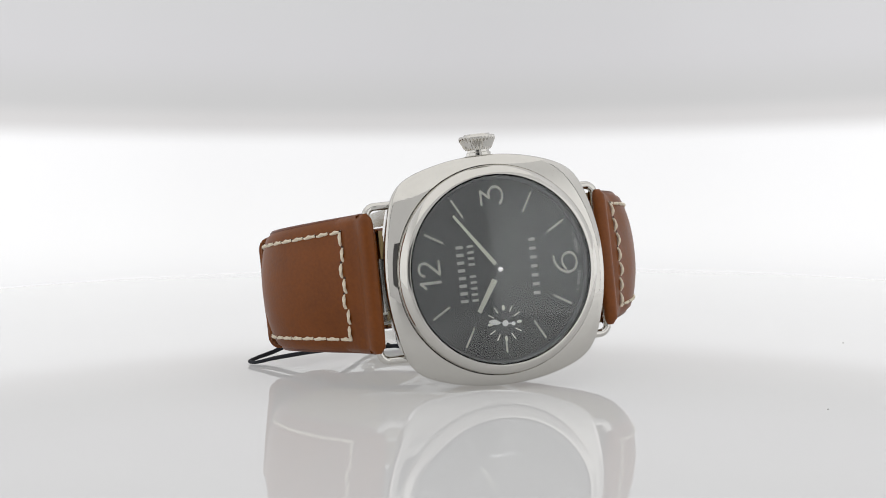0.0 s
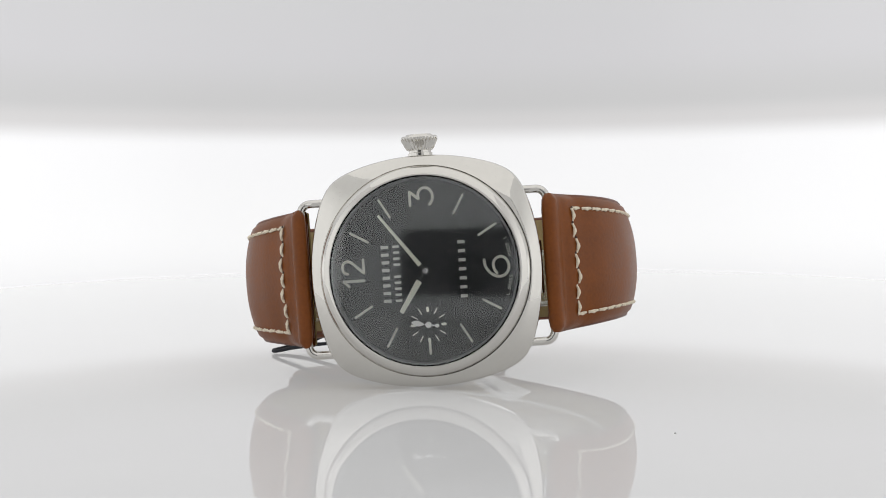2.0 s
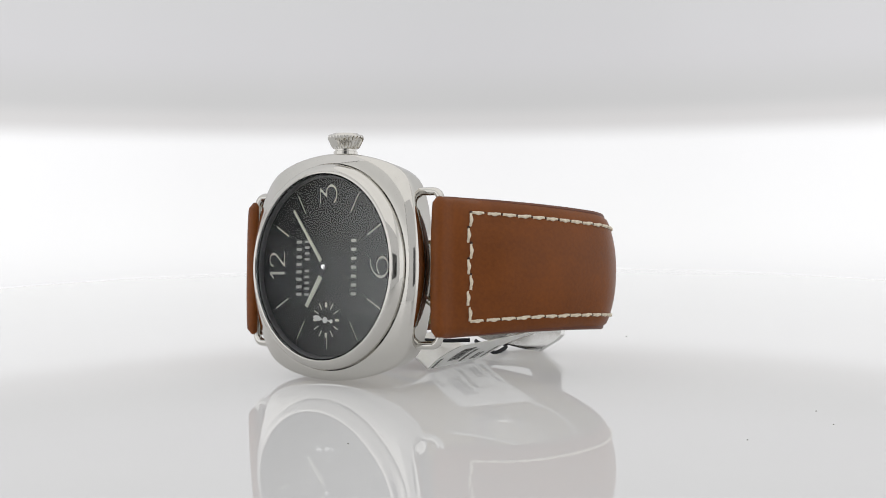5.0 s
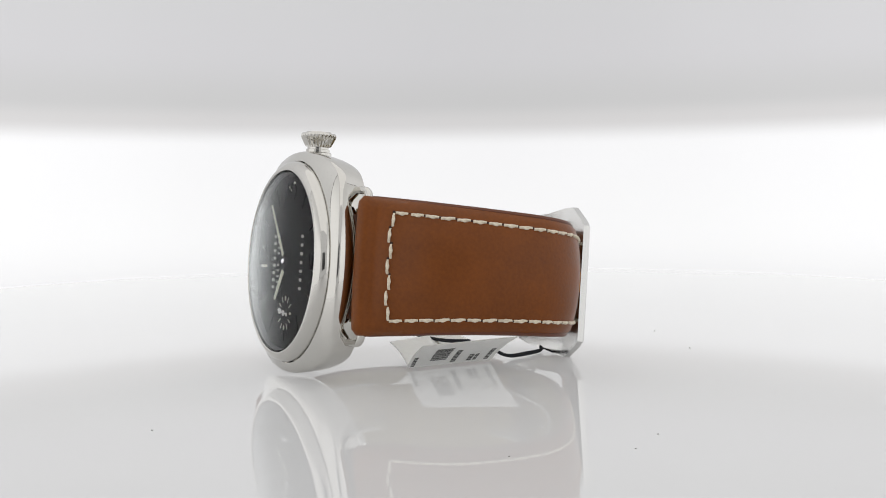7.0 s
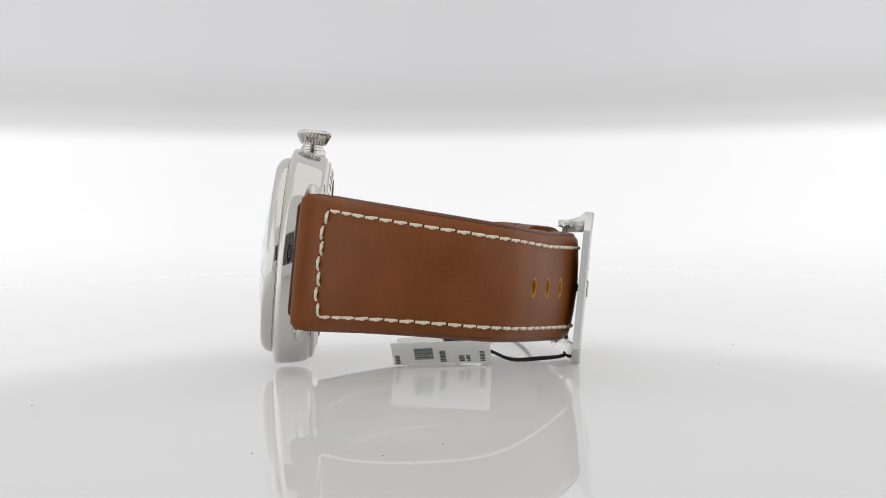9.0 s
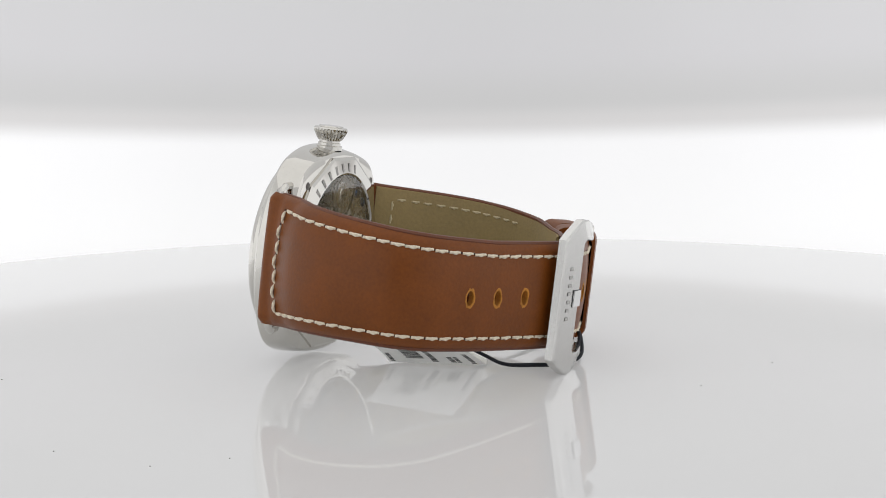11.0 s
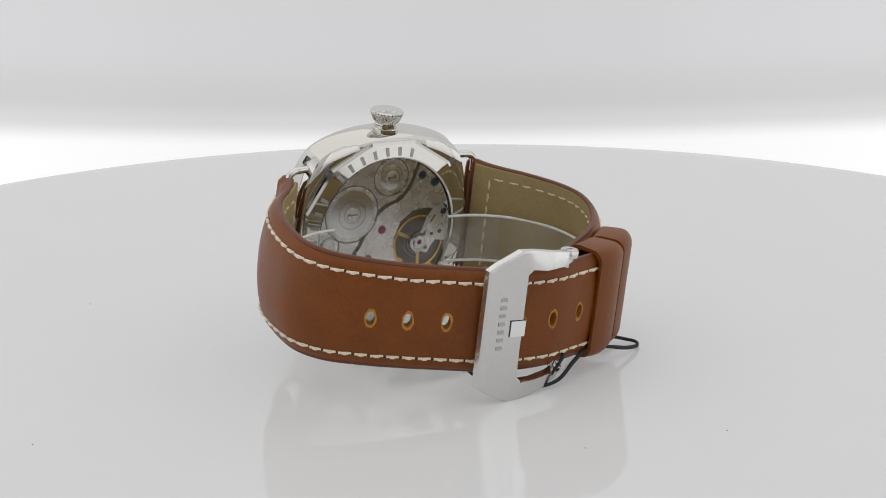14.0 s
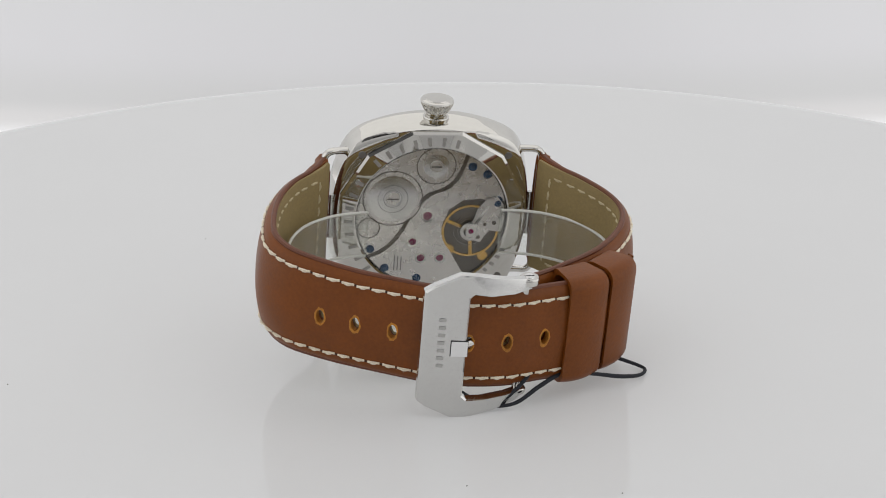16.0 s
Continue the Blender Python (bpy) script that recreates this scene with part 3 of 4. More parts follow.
# keepers round both straps
def keeper(s0, s1, inner, proud=1.3):
    rings_o, rings_i = [], []
    k = 12
    for i in range(k + 1):
        s = s0 + (s1 - s0) * i / k
        p, t, n = band_long.at(s)
        top, bot = band_long.half(s)
        soft = 0.75 * (1 - math.sin(math.pi * (0.1 + 0.8 * i / k)) ** 0.5)
        R = 2.6
        def loop(o, z, b):
            pts = []
            hi, lo = top + z, bot - z
            for (cz, cn, a0) in ((hi - R, o - R, 0), (hi - R, -b + R, 90), (lo + R, -b + R, 180), (lo + R, o - R, 270)):
                for a in (0, 18, 36, 54, 72, 90):
                    ang = radians(a0 + a)
                    pts.append(p + n * (cn + R * math.cos(ang)) + Vector((0, 0, cz + R * math.sin(ang))))
            return pts
        rings_o.append(loop(proud - soft, 1.1 - soft * 0.6, inner + 1.2))
        rings_i.append(loop(0.12, 0.15, inner))
    return loft(rings_o + rings_i[::-1], wrap=True)


S_K1 = nearest_s(band_long, -18.2, 60.0)
part("keeper", keeper(S_K1 - 1.0, S_K1 + 8.4, 7.0, 1.15), M_LEATHER, watch, "loose brown leather strap keeper", angle=60)
part("keeper", keeper(S_K1 + 9.8, S_K1 + 18.6, 6.4, 0.95), M_LEATHER, watch, "fixed brown leather strap keeper", angle=60)

# buckle
def buckle_point(x, z, d):
    """x along the strap (towards 6), z up, d proud of the strap."""
    base = 64.2 - 0.0045 * (x - 1.0) ** 2 - 0.085 * max(x - 2, 0)
    arm = 0.018 * max(3.0 - x, 0) ** 2
    return (x, base + d - arm, z)


OUT = [(13.2, -13.6), (13.2, 11.6), (11.4, 12.9), (6.2, 15.6), (3.0, 15.5), (-3.0, 14.3), (-7.5, 13.4), (-9.3, 12.6), (-9.4, 10.6), (-5, 10.9), (0, 11.1), (3.2, 11.2), (4.1, 10.4), (4.1, -12.0), (3.2, -12.8),
       (0, -12.8), (-5, -12.6), (-9.4, -12.3), (-9.3, -14.2), (-7.5, -15.0), (-3, -16.0), (3.0, -17.2), (6.2, -17.3), (11.4, -14.9)]
bm = bmesh.new()
lo = [bm.verts.new([c * MM for c in buckle_point(x, z, 0.2)]) for x, z in OUT]
hi = [bm.verts.new([c * MM for c in buckle_point(x, z, 2.0)]) for x, z in OUT]
fa, fb = bm.faces.new(lo), bm.faces.new(hi[::-1])
for i in range(len(OUT)):
    j = (i + 1) % len(OUT)
    bm.faces.new((lo[i], hi[i], hi[j], lo[j]))
bmesh.ops.recalc_face_normals(bm, faces=bm.faces)
bmesh.ops.bevel(bm, geom=list(fb.edges), offset=0.35 * MM, segments=1, affect="EDGES", clamp_overlap=True)
bmesh.ops.triangulate(bm, faces=[f for f in bm.faces if len(f.verts) > 4])
buckle = part("buckle", bm, M_STEEL_SATIN, watch, "brushed steel trapezoid buckle", angle=25)
part("hinge_bar", tube([buckle_point(-8.0, -13.2, 0.4), buckle_point(-8.0, 11.6, 0.4)], 0.85, 12), M_STEEL, buckle, "polished steel hinge bar")
part("pin_tongue", tube(spline([buckle_point(-8, -0.9, -1.2), buckle_point(-4, -0.9, -2.4), buckle_point(0.5, -0.9, -2.0), buckle_point(3.6, -0.9, 0.0), buckle_point(6.0, -0.9, 1.1)], 12), 0.9, 10), M_STEEL, buckle, "steel tongue")
for zz, zin, rad in ((13.0, 11.7, 2.0), (-13.5, -12.5, 1.5)):
    x0, y0, z0 = buckle_point(-8.6, zz, 0.7)
    up = 1 if zz > 0 else -1
    part("barrel", lathe_z([(0.01, zin), (rad - 0.15, zin), (rad, zin + 0.15 * up), (rad, zz - 0.1 * up), (rad - 0.2, zz + 0.25 * up), (0.01, zz + 0.25 * up)], 28, x0, y0), M_STEEL, buckle, "polished round end of the buckle arm")
    part("bar_screw", lathe_z([(0.01, zz + 0.25 * up), (1.15, zz + 0.25 * up), (1.05, zz + 0.4 * up), (0.01, zz + 0.4 * up)], 20, x0, y0), M_STEEL_SATIN, buckle, "slotted screw of the hinge bar")
    part("screw_slot", box(x0 - 0.95, x0 + 0.95, y0 - 0.14, y0 + 0.14, zz + 0.38 * up, zz + 0.43 * up), M_DARK, buckle, "dark screw slot")


def flat_bars(name, rects, frame_fn, depth, material, parent, label):
    """Thin raised bars, one mesh for one line of print. rects: (centre along, centre up, width, height)."""
    bm = bmesh.new()
    for (u, v, w, h) in rects:
        vs = []
        for d in (0, depth):
            for a, b in ((-1, -1), (1, -1), (1, 1), (-1, 1)):
                vs.append(bm.verts.new(Vector(frame_fn(u + a * w / 2, v + b * h / 2, d)) * MM))
        for f in ((0, 1, 2, 3), (7, 6, 5, 4), (0, 4, 5, 1), (1, 5, 6, 2), (2, 6, 7, 3), (3, 7, 4, 0)):
            bm.faces.new([vs[i] for i in f])
    return part(name, bm, material, parent, label, smooth=False)


def name_rects(count, pitch, height, width, gaps=()):
    """One plain block for each letter of a name."""
    return [((k - (count - 1) / 2) * pitch, 0, width, height) for k in range(count) if k not in gaps]


# dark plate laid on the buckle paints the shade round the tongue's tip
flat_bars("pin_gap_shade", [(0, 0, 3.55, 3.6)], lambda u, v, d: buckle_point(5.6 + u, -0.9 + v, 0.6 + d), 1.44, M_DARK, buckle, "dark plate painting the shaded gap round the tongue")
flat_bars("pin_tip", [(0, 0, 3.3, 3.4)], lambda u, v, d: buckle_point(5.6 + u, -0.9 + v, 0.7 + d), 1.6, M_CHROME, buckle, "square polished tip of the tongue")
flat_bars("engraving", name_rects(7, 1.75, 1.4, 0.75), lambda u, v, d: buckle_point(9.3 - v, 0.2 + u, 2.0 + d), 0.012, M_FAINT, buckle, "dark engraved bars of a maker's name")

# wire lugs
for sx in (1, -1):
    pts = [(sx * 18.5, 4.2, 15.0), (sx * 21.5, 4.4, 15.0), (sx * 22.9, 4.6, 15.0)]
    pts += [(sx * (22.9 + 1.9 * math.sin(radians(a))), 4.8, 13.1 + 1.9 * math.cos(radians(a))) for a in range(15, 91, 15)]
    pts += [(sx * 24.8, 4.9, z) for z in (8, 0, -8)]
    pts += [(sx * (22.9 + 1.9 * math.cos(radians(a))), 4.8, -13.7 - 1.9 * math.sin(radians(a))) for a in range(0, 91, 15)]
    pts += [(sx * 21.5, 4.4, -15.6), (sx * 18.5, 4.2, -15.6)]
    part("wire_lug", tube(pts, 0.82, 12), M_STEEL, watch, "polished steel wire lug").location.y = 0.4 * MM
    part("lug_tube", tube([(sx * 22.75, 5.6, -6.0), (sx * 22.75, 5.6, 4.6)], 0.55, 10), M_STEEL_SATIN, watch, "steel bar between case and strap")
    part("strap_loop", box(sx * 24.6 - 0.9, sx * 24.6 + 0.9, 4.8, 8.2, -12.6, 11.8, 0.6), M_EDGE, strap_long if sx > 0 else strap_short, "dark leather fold round the lug bar")

# crown
crown_rings = []
NF = 28
for r, z, flute in ((0.01, 22.2, 0), (2.5, 22.2, 0), (2.5, 23.0, 0), (2.25, 23.1, 0), (2.25, 23.5, 0), (2.5, 23.55, 0), (2.9, 24.0, 0.35), (3.35, 24.9, 0.5), (3.65, 25.5, 0.4), (3.72, 25.75, 0.12), (3.72, 26.1, 0.0), (3.5, 26.4, 0.0), (2.7, 26.5, 0), (2.55, 26.75, 0), (0.01, 26.8, 0)):
    ring = []
    for k in range(NF * 6):
        a = 2 * math.pi * k / (NF * 6)
        rr = r - flute * (0.5 - 0.5 * math.cos(NF * a)) ** 0.7
        ring.append((rr * math.cos(a), 4.5 + rr * math.sin(a), z + (0.7 if z > 22.5 else 0)))
    crown_rings.append(ring)
crown = part("crown", loft(crown_rings, caps=False), M_STEEL, watch, "fluted polished steel winding crown", angle=40)
part("crown_seat", lathe_z([(2.9, 22.2), (2.9, 23.0), (2.7, 23.15), (2.2, 23.15)], 40, 0, 4.5), M_STEEL, crown, "polished ring under the crown")

# crystal, inner ring, markers
dome = [(18.68 * k / 14 + (0.01 if k == 0 else 0), -2.75 - 1.75 * (1 - (k / 14) ** 2)) for k in range(15)]
under = [(r, y + 1.3) for r, y in dome[::-1]]
crystal = part("crystal", lathe_y(dome + under, 96), M_GLASS, watch, "domed clear sapphire crystal")
crystal.visible_shadow = False
crystal.location.y = 0.25 * MM
# black ring added to paint the dark reflection on the bezel's inner wall
part("gasket", lathe_y([(18.45, -0.9), (18.66, -0.95), (18.66, 0.0), (18.45, 0.0)], 96, wrap=True), M_DARK, watch, "dark ring under the crystal, painting the bezel's black reflection")
part("inner_ring", lathe_y([(18.05, -0.02), (18.35, -0.85), (18.5, -0.95), (18.5, -0.02)], 96, wrap=True), mat("grey_inner_ring", (0.16, 0.16, 0.165), 0.35, 0.4), watch, "dark grey sloped inner ring")


def on_dial(a, b, d):
    """a: towards 3, b: towards 12, d: height over the dial."""
    return (-b, -d, a)


def stroke_bm(pts, r, d0=0.02, h=0.1, n=28):
    """A flat-topped stroke with round ends along points (a, b)."""
    P = [Vector((p[0], p[1], 0)) for p in (spline([(x, y, 0) for x, y in pts], n) if len(pts) > 2 else [Vector((*pts[0], 0)), Vector((*pts[1], 0))])]
    left, right = [], []
    for i, p in enumerate(P):
        t = (P[min(i + 1, len(P) - 1)] - P[max(i - 1, 0)]).normalized()
        q = Vector((-t.y, t.x, 0)) * r
        left.append(p + q)
        right.append(p - q)
    t0, t1 = (P[1] - P[0]).normalized(), (P[-1] - P[-2]).normalized()
    rings = []
    for l, rr in zip(left, right):
        rings.append([Vector(on_dial(l.x, l.y, d0)), Vector(on_dial(l.x, l.y, d0 + h)), Vector(on_dial(rr.x, rr.y, d0 + h)), Vector(on_dial(rr.x, rr.y, d0))])
    def cap(l, rr, t, k):
        c, w = (l + rr) / 2, (l - rr) / 2
        a, b = c + t * r * k + w * 0.45, c + t * r * k - w * 0.45
        return [Vector(on_dial(a.x, a.y, d0)), Vector(on_dial(a.x, a.y, d0 + h)), Vector(on_dial(b.x, b.y, d0 + h)), Vector(on_dial(b.x, b.y, d0))]
    rings = [cap(left[0], right[0], -t0, 0.8)] + rings + [cap(left[-1], right[-1], t1, 0.8)]
    return loft(rings)


CUTS = []


def sunk(strokes, r, label, name="hour_marker"):
    """Lume under a cut-out of the dial."""
    out = bmesh.new()
    me = bpy.data.meshes.new("tmp")
    for i, st in enumerate(strokes):
        b = stroke_bm(st, r + 0.12, -DIAL_T - 0.10 - 0.004 * i, 0.09)
        b.to_mesh(me)
        out.from_mesh(me)
        b.free()
        CUTS.append(stroke_bm(st, r, -1.0 - 0.013 * i, 2.0 + 0.027 * i))
    bpy.data.meshes.remove(me)
    return part(name, out, M_LUME, dial, label)


for hour in (1, 2, 4, 5, 7, 8, 10, 11):
    ang = radians(30 * hour)
    c, s = math.sin(ang), math.cos(ang)
    sunk([[(12.7 * c, 12.7 * s), (16.75 * c, 16.75 * s)]], 0.25, "cream luminous bar")
sunk([[(-14.2, 0), (-16.4, 0)]], 0.26, "short cream luminous bar")


def shifted(strokes, ca, cb):
    return [[(ca + x, cb + y) for x, y in st] for st in strokes]


sunk(shifted([[(-2.35, 1.0), (-1.3, 2.1)], [(-1.3, 2.1), (-1.3, -2.1)],
                         [(0.15, 1.1), (0.5, 1.85), (1.4, 2.15), (2.35, 1.85), (2.65, 1.0), (2.3, 0.2), (1.3, -0.9), (0.2, -2.05)], [(0.2, -2.05), (2.9, -2.05)]], 0.15, 14.3), 0.29, "cream luminous numeral twelve", "numeral")
sunk(shifted([[(-1.55, 2.15), (1.2, 2.15)], [(1.2, 2.15), (-0.3, 0.4)], [(-0.3, 0.4), (0.8, 0.45), (1.6, -0.1), (1.85, -0.9), (1.5, -1.8), (0.6, -2.35), (-0.6, -2.3), (-1.55, -1.7)]], 14.55, 0.0), 0.29, "cream luminous numeral three", "numeral")
sunk(shifted([[(1.5, 2.3), (0.2, 2.15), (-1.1, 1.3), (-1.85, 0.1), (-1.95, -0.9), (-1.4, -2.0), (-0.2, -2.5), (1.1, -2.25), (1.9, -1.3), (1.75, -0.2), (0.9, 0.5), (-0.3, 0.5), (-1.3, -0.1)]], -0.1, -14.1), 0.29, "cream luminous numeral six", "numeral")

flat_bars("print_line", name_rects(8, 1.52, 1.5, 0.62), lambda u, v, d: on_dial(u - 0.2, 7.8 + v, 0.02 + d), 0.03, M_NAME, dial, "pale printed bars of the model name")
flat_bars("print_line", name_rects(10, 1.19, 1.3, 0.46, (5,)), lambda u, v, d: on_dial(u - 0.2, 5.55 + v, 0.02 + d), 0.03, M_NAME, dial, "pale printed bars of the model name")
flat_bars("print_line", name_rects(7, 1.78, 1.4, 0.62), lambda u, v, d: on_dial(u - 0.1, -7.45 + v, 0.02 + d), 0.03, M_NAME, dial, "pale printed bars of the maker's name")


def lettering(body, size, m, material, parent, label):
    cu = bpy.data.curves.new("lettering", "FONT")
    cu.body, cu.size, cu.align_x, cu.align_y = body, size * MM, "CENTER", "CENTER"
    tmp = bpy.data.objects.new("lettering", cu)
    scene.collection.objects.link(tmp)
    dg = bpy.context.evaluated_depsgraph_get()
    dg.update()
    me = bpy.data.meshes.new_from_object(tmp.evaluated_get(dg))
    bpy.data.objects.remove(tmp)
    me.materials.clear()
    me.materials.append(material)
    ob = new("lettering", me)
    ob.parent, ob.matrix_basis = parent, m
    return tagged(ob, label)


for body, a0 in (("L", -19.5), ("S", -15.4), ("W", -13.1), ("I", -11.1), ("S", -9.4), ("S", -7.3), ("M", 7.0), ("A", 9.6), ("D", 12.0), ("E", 14.3), ("L", 18.6)):
    ang = radians(a0)
    a, b = 17.05 * math.sin(ang), -17.05 * math.cos(ang)
    right, up = Vector(on_dial(math.cos(ang), math.sin(ang), 0)), Vector(on_dial(-math.sin(ang), math.cos(ang), 0))
    m4 = Matrix((right, up, right.cross(up))).transposed().to_4x4()
    m4.translation = Vector(on_dial(a, b, 0.03)) * MM
    lettering(body, 0.95, m4, M_PRINT, dial, "tiny pale printed letter by the six")

# small seconds
SC = (-10.7, 0.0)
for k in range(12):
    ang = radians(30 * k)
    c, s = math.sin(ang), math.cos(ang)
    if k % 3 == 0:
        part("seconds_mark", stroke_bm([(SC[0] + 2.75 * c, SC[1] + 2.75 * s), (SC[0] + 3.35 * c, SC[1] + 3.35 * s)], 0.27), M_LUME, dial, "short cream block mark")
    else:
        part("seconds_mark", stroke_bm([(SC[0] + 2.5 * c, SC[1] + 2.5 * s), (SC[0] + 3.75 * c, SC[1] + 3.75 * s)], 0.09), M_PRINT, dial, "thin pale tick")


def pointer(name, tip_x, tip_z, r0, w0, w1, d, label, material, base_r):
    """A flat baton from the centre to its tip, its lit part from r0 on."""
    v = Vector((tip_x, 0, tip_z))
    L = v.length
    v.normalize()
    side = Vector((v.z, 0, -v.x))
    root = new(name)
    root.parent = watch
    def quad(ra, rb, wa, wb, dd, h):
        rings = []
        for k in range(5):
            u = k / 4
            c, w = v * (ra + (rb - ra) * u), wa + (wb - wa) * u
            rings.append([c + side * w + Vector((0, -dd, 0)), c + side * w * 0.85 + Vector((0, -dd - h, 0)), c - side * w * 0.85 + Vector((0, -dd - h, 0)), c - side * w + Vector((0, -dd, 0))])
        return loft(rings)
    tagged(root, label)
    part("lume_blade", quad(r0, L, w0, w1, d, 0.16), material, root, "pale luminous blade", angle=20)
    part("stem", quad(base_r, r0 + 0.15, w0 * 0.55, w0 * 0.6, d - 0.03, 0.12), M_DARK, root, "black stem", angle=20)
    part("hub", lathe_y([(0.01, -d - 0.15), (0.85, -d - 0.15), (0.85, -d), (0.01, -d)], 24), M_DARK, root, "black hub")
    return root


pointer("hour_pointer", -5.2, -8.0, 2.3, 0.62, 0.46, 0.45, "hour pointer with pale lume", M_LUME_BRIGHT, 0.0)
pointer("minute_pointer", -8.6, 11.5, 1.45, 0.42, 0.26, 0.75, "long minute pointer with pale lume", M_LUME_BRIGHT, 0.0)
part("centre_cap", lathe_y([(0.01, -1.3), (0.4, -1.28), (0.58, -1.1), (0.58, -0.8), (0.01, -0.8)], 24), M_CHROME, watch, "bright chrome cap")
# seconds pointer: a leaf, a tail and a hub
leaf = []
for k in range(17):
    u = k / 16
    w = 0.07 + 0.48 * math.sin(math.pi * min(max((u - 0.28) / 0.72, 0), 1)) ** 0.8
    c = Vector((-3.4 * u, 0, -10.7 + 0.62 * u))
    leaf.append([c + Vector((0, -0.3, w)), c + Vector((0, -0.4, w * 0.6)), c + Vector((0, -0.4, -w * 0.6)), c + Vector((0, -0.3, -w))])
seconds = part("seconds_pointer", loft(leaf), M_SILVERED, watch, "small bright leaf-shaped seconds pointer")
part("tail", stroke_bm([(-10.7, 0), (-10.95, -1.75)], 0.13, 0.3, 0.1), M_SILVERED, seconds)
part("tail_disc", lathe_y([(0.01, -0.42), (0.4, -0.42), (0.4, -0.3), (0.01, -0.3)], 20, 1.7, -10.95), M_SILVERED, seconds)
part("hub", lathe_y([(0.01, -0.55), (0.3, -0.52), (0.62, -0.45), (0.62, -0.3), (0.01, -0.3)], 24, 0, -10.7), M_SILVERED, seconds)

# case back
NB = 12


def poly_ring(r, y, n=NB, turn=15):
    pts = []
    for k in range(n):
        a0, a1 = radians(turn + 360 * k / n), radians(turn + 360 * (k + 1) / n)
        for j in range(8):
            u = j / 8
            pts.append((r * (math.cos(a0) * (1 - u) + math.cos(a1) * u), y, r * (math.sin(a0) * (1 - u) + math.sin(a1) * u)))
    return pts


def round_ring(r, y, n=NB * 8, turn=15):
    return [(r * math.cos(radians(turn) + 2 * math.pi * k / n), y, r * math.sin(radians(turn) + 2 * math.pi * k / n)) for k in range(n)]


back = part("case_back", loft([round_ring(17.2, 7.3), poly_ring(21.6, 7.3), poly_ring(21.6, 7.85), poly_ring(21.0, 8.2), round_ring(17.6, 8.86), round_ring(17.2, 8.6)], wrap=True), M_STEEL, watch, "polished faceted steel case back ring", angle=12)
glass_back = part("back_crystal", lathe_y([(0.01, 8.35), (17.2, 8.35), (17.2, 8.65), (16.9, 8.7), (0.01, 8.72)], 72), M_GLASS_BACK, watch, "clear crystal of the case back")
glass_back.visible_shadow = False
back.location.y = glass_back.location.y = CASE_Y


def back_frame(ang, r):
    """Bars on the case back along an arc; ang in degrees as seen from behind."""
    def fn(u, v, d):
        rr = r + v
        a = radians(ang) - u / r
        y = 8.86 - (rr - 17.6) * 0.194 + d
        return (-rr * math.cos(a), y + 0.02, rr * math.sin(a))
    return fn


for word, a0, step in ((8, 222.0, 9.9), (7, 134.0, 9.7)):
    for k in range(word):
        ang = a0 - step * k
        flat_bars("engraved_letter", name_rects(1, 1, 1.9, 0.8), back_frame(ang, 18.85), 0.01, M_CUT, back, "dark plain shape of engraved lettering")
for k in range(9):
    flat_bars("engraved_letter", name_rects(1, 1, 1.2, 0.7), back_frame(-25 - 6.5 * k, 18.6), 0.01, M_CUT, back, "dark plain shape of engraved lettering")
for sx in (1, -1):
    for sz in (1, -1):
        part("case_screw", lathe_y([(0.01, 7.55), (0.8, 7.55), (0.95, 7.35), (0.95, 6.4), (0.01, 6.4)], 20, sx * 16.4, sz * 15.1), M_ENGRAVE, watch, "dark lug screw").location.y = CASE_Y

# movement behind the back crystal (x is mirrored: seen from behind)
movement = part("movement", lathe_y([(0.01, 7.55), (17.1, 7.55), (17.1, 7.52), (0.01, 7.52)], 64), M_DARKGAP, watch, "hand-wound steel movement")
movement.location.y = CASE_Y
S_LINE = [(7.6, 16.5), (5.6, 10.2), (3.0, 7.2), (-1.2, 5.2), (-4.4, 1.0), (-6.8, -4.0), (-10.0, -8.0), (-15.0, -10.5)]
curve = [(p.x, p.y) for p in spline([(x, z, 0) for x, z in S_LINE], 40)]


def arc_pts(a0, a1, r, n=24):
    return [(r * math.cos(radians(a0 + (a1 - a0) * k / n)), r * math.sin(radians(a0 + (a1 - a0) * k / n))) for k in range(n + 1)]


def flip(poly):
    return [(-x, z) for x, z in poly]


e0 = math.degrees(math.atan2(curve[0][1], curve[0][0]))
e1 = math.degrees(math.atan2(curve[-1][1], curve[-1][0])) % 360
upper = [(x - 0.35, z + 0.35) for x, z in curve] + arc_pts(e1 - 2, e0 + 3, 16.9, 30)
part("bridge", prism_y(flip(upper), 7.75, 7.57, 0.12), M_MOVE, movement, "rhodium barrel bridge", angle=20)
low = [(x + 0.35, z - 0.35) for x, z in curve] + arc_pts(e1 + 3, 300, 16.9, 14) + [(6.0, -10.5), (3.6, -6.2), (2.6, -2.2), (3.9, 1.8), (7.0, 4.2), (11.0, 4.6), (14.0, 3.6)] + arc_pts(14, e0 - 3, 16.9, 12)
part("bridge", prism_y(flip(low), 7.75, 7.57, 0.12), M_MOVE, movement, "rhodium train bridge", angle=20)
cock = [(8.0, -2.6), (9.6, -0.6), (10.4, 2.2), (12.2, 4.6), (14.6, 5.4), (16.2, 3.4), (16.7, 0.2), (16.2, -3.6), (13.6, -3.2), (12.4, -4.6), (11.6, -6.2), (9.6, -5.6), (8.2, -4.8)]
part("bridge", prism_y(flip(cock), 8.2, 8.0, 0.12), M_MOVE, movement, "rhodium balance cock", angle=20)


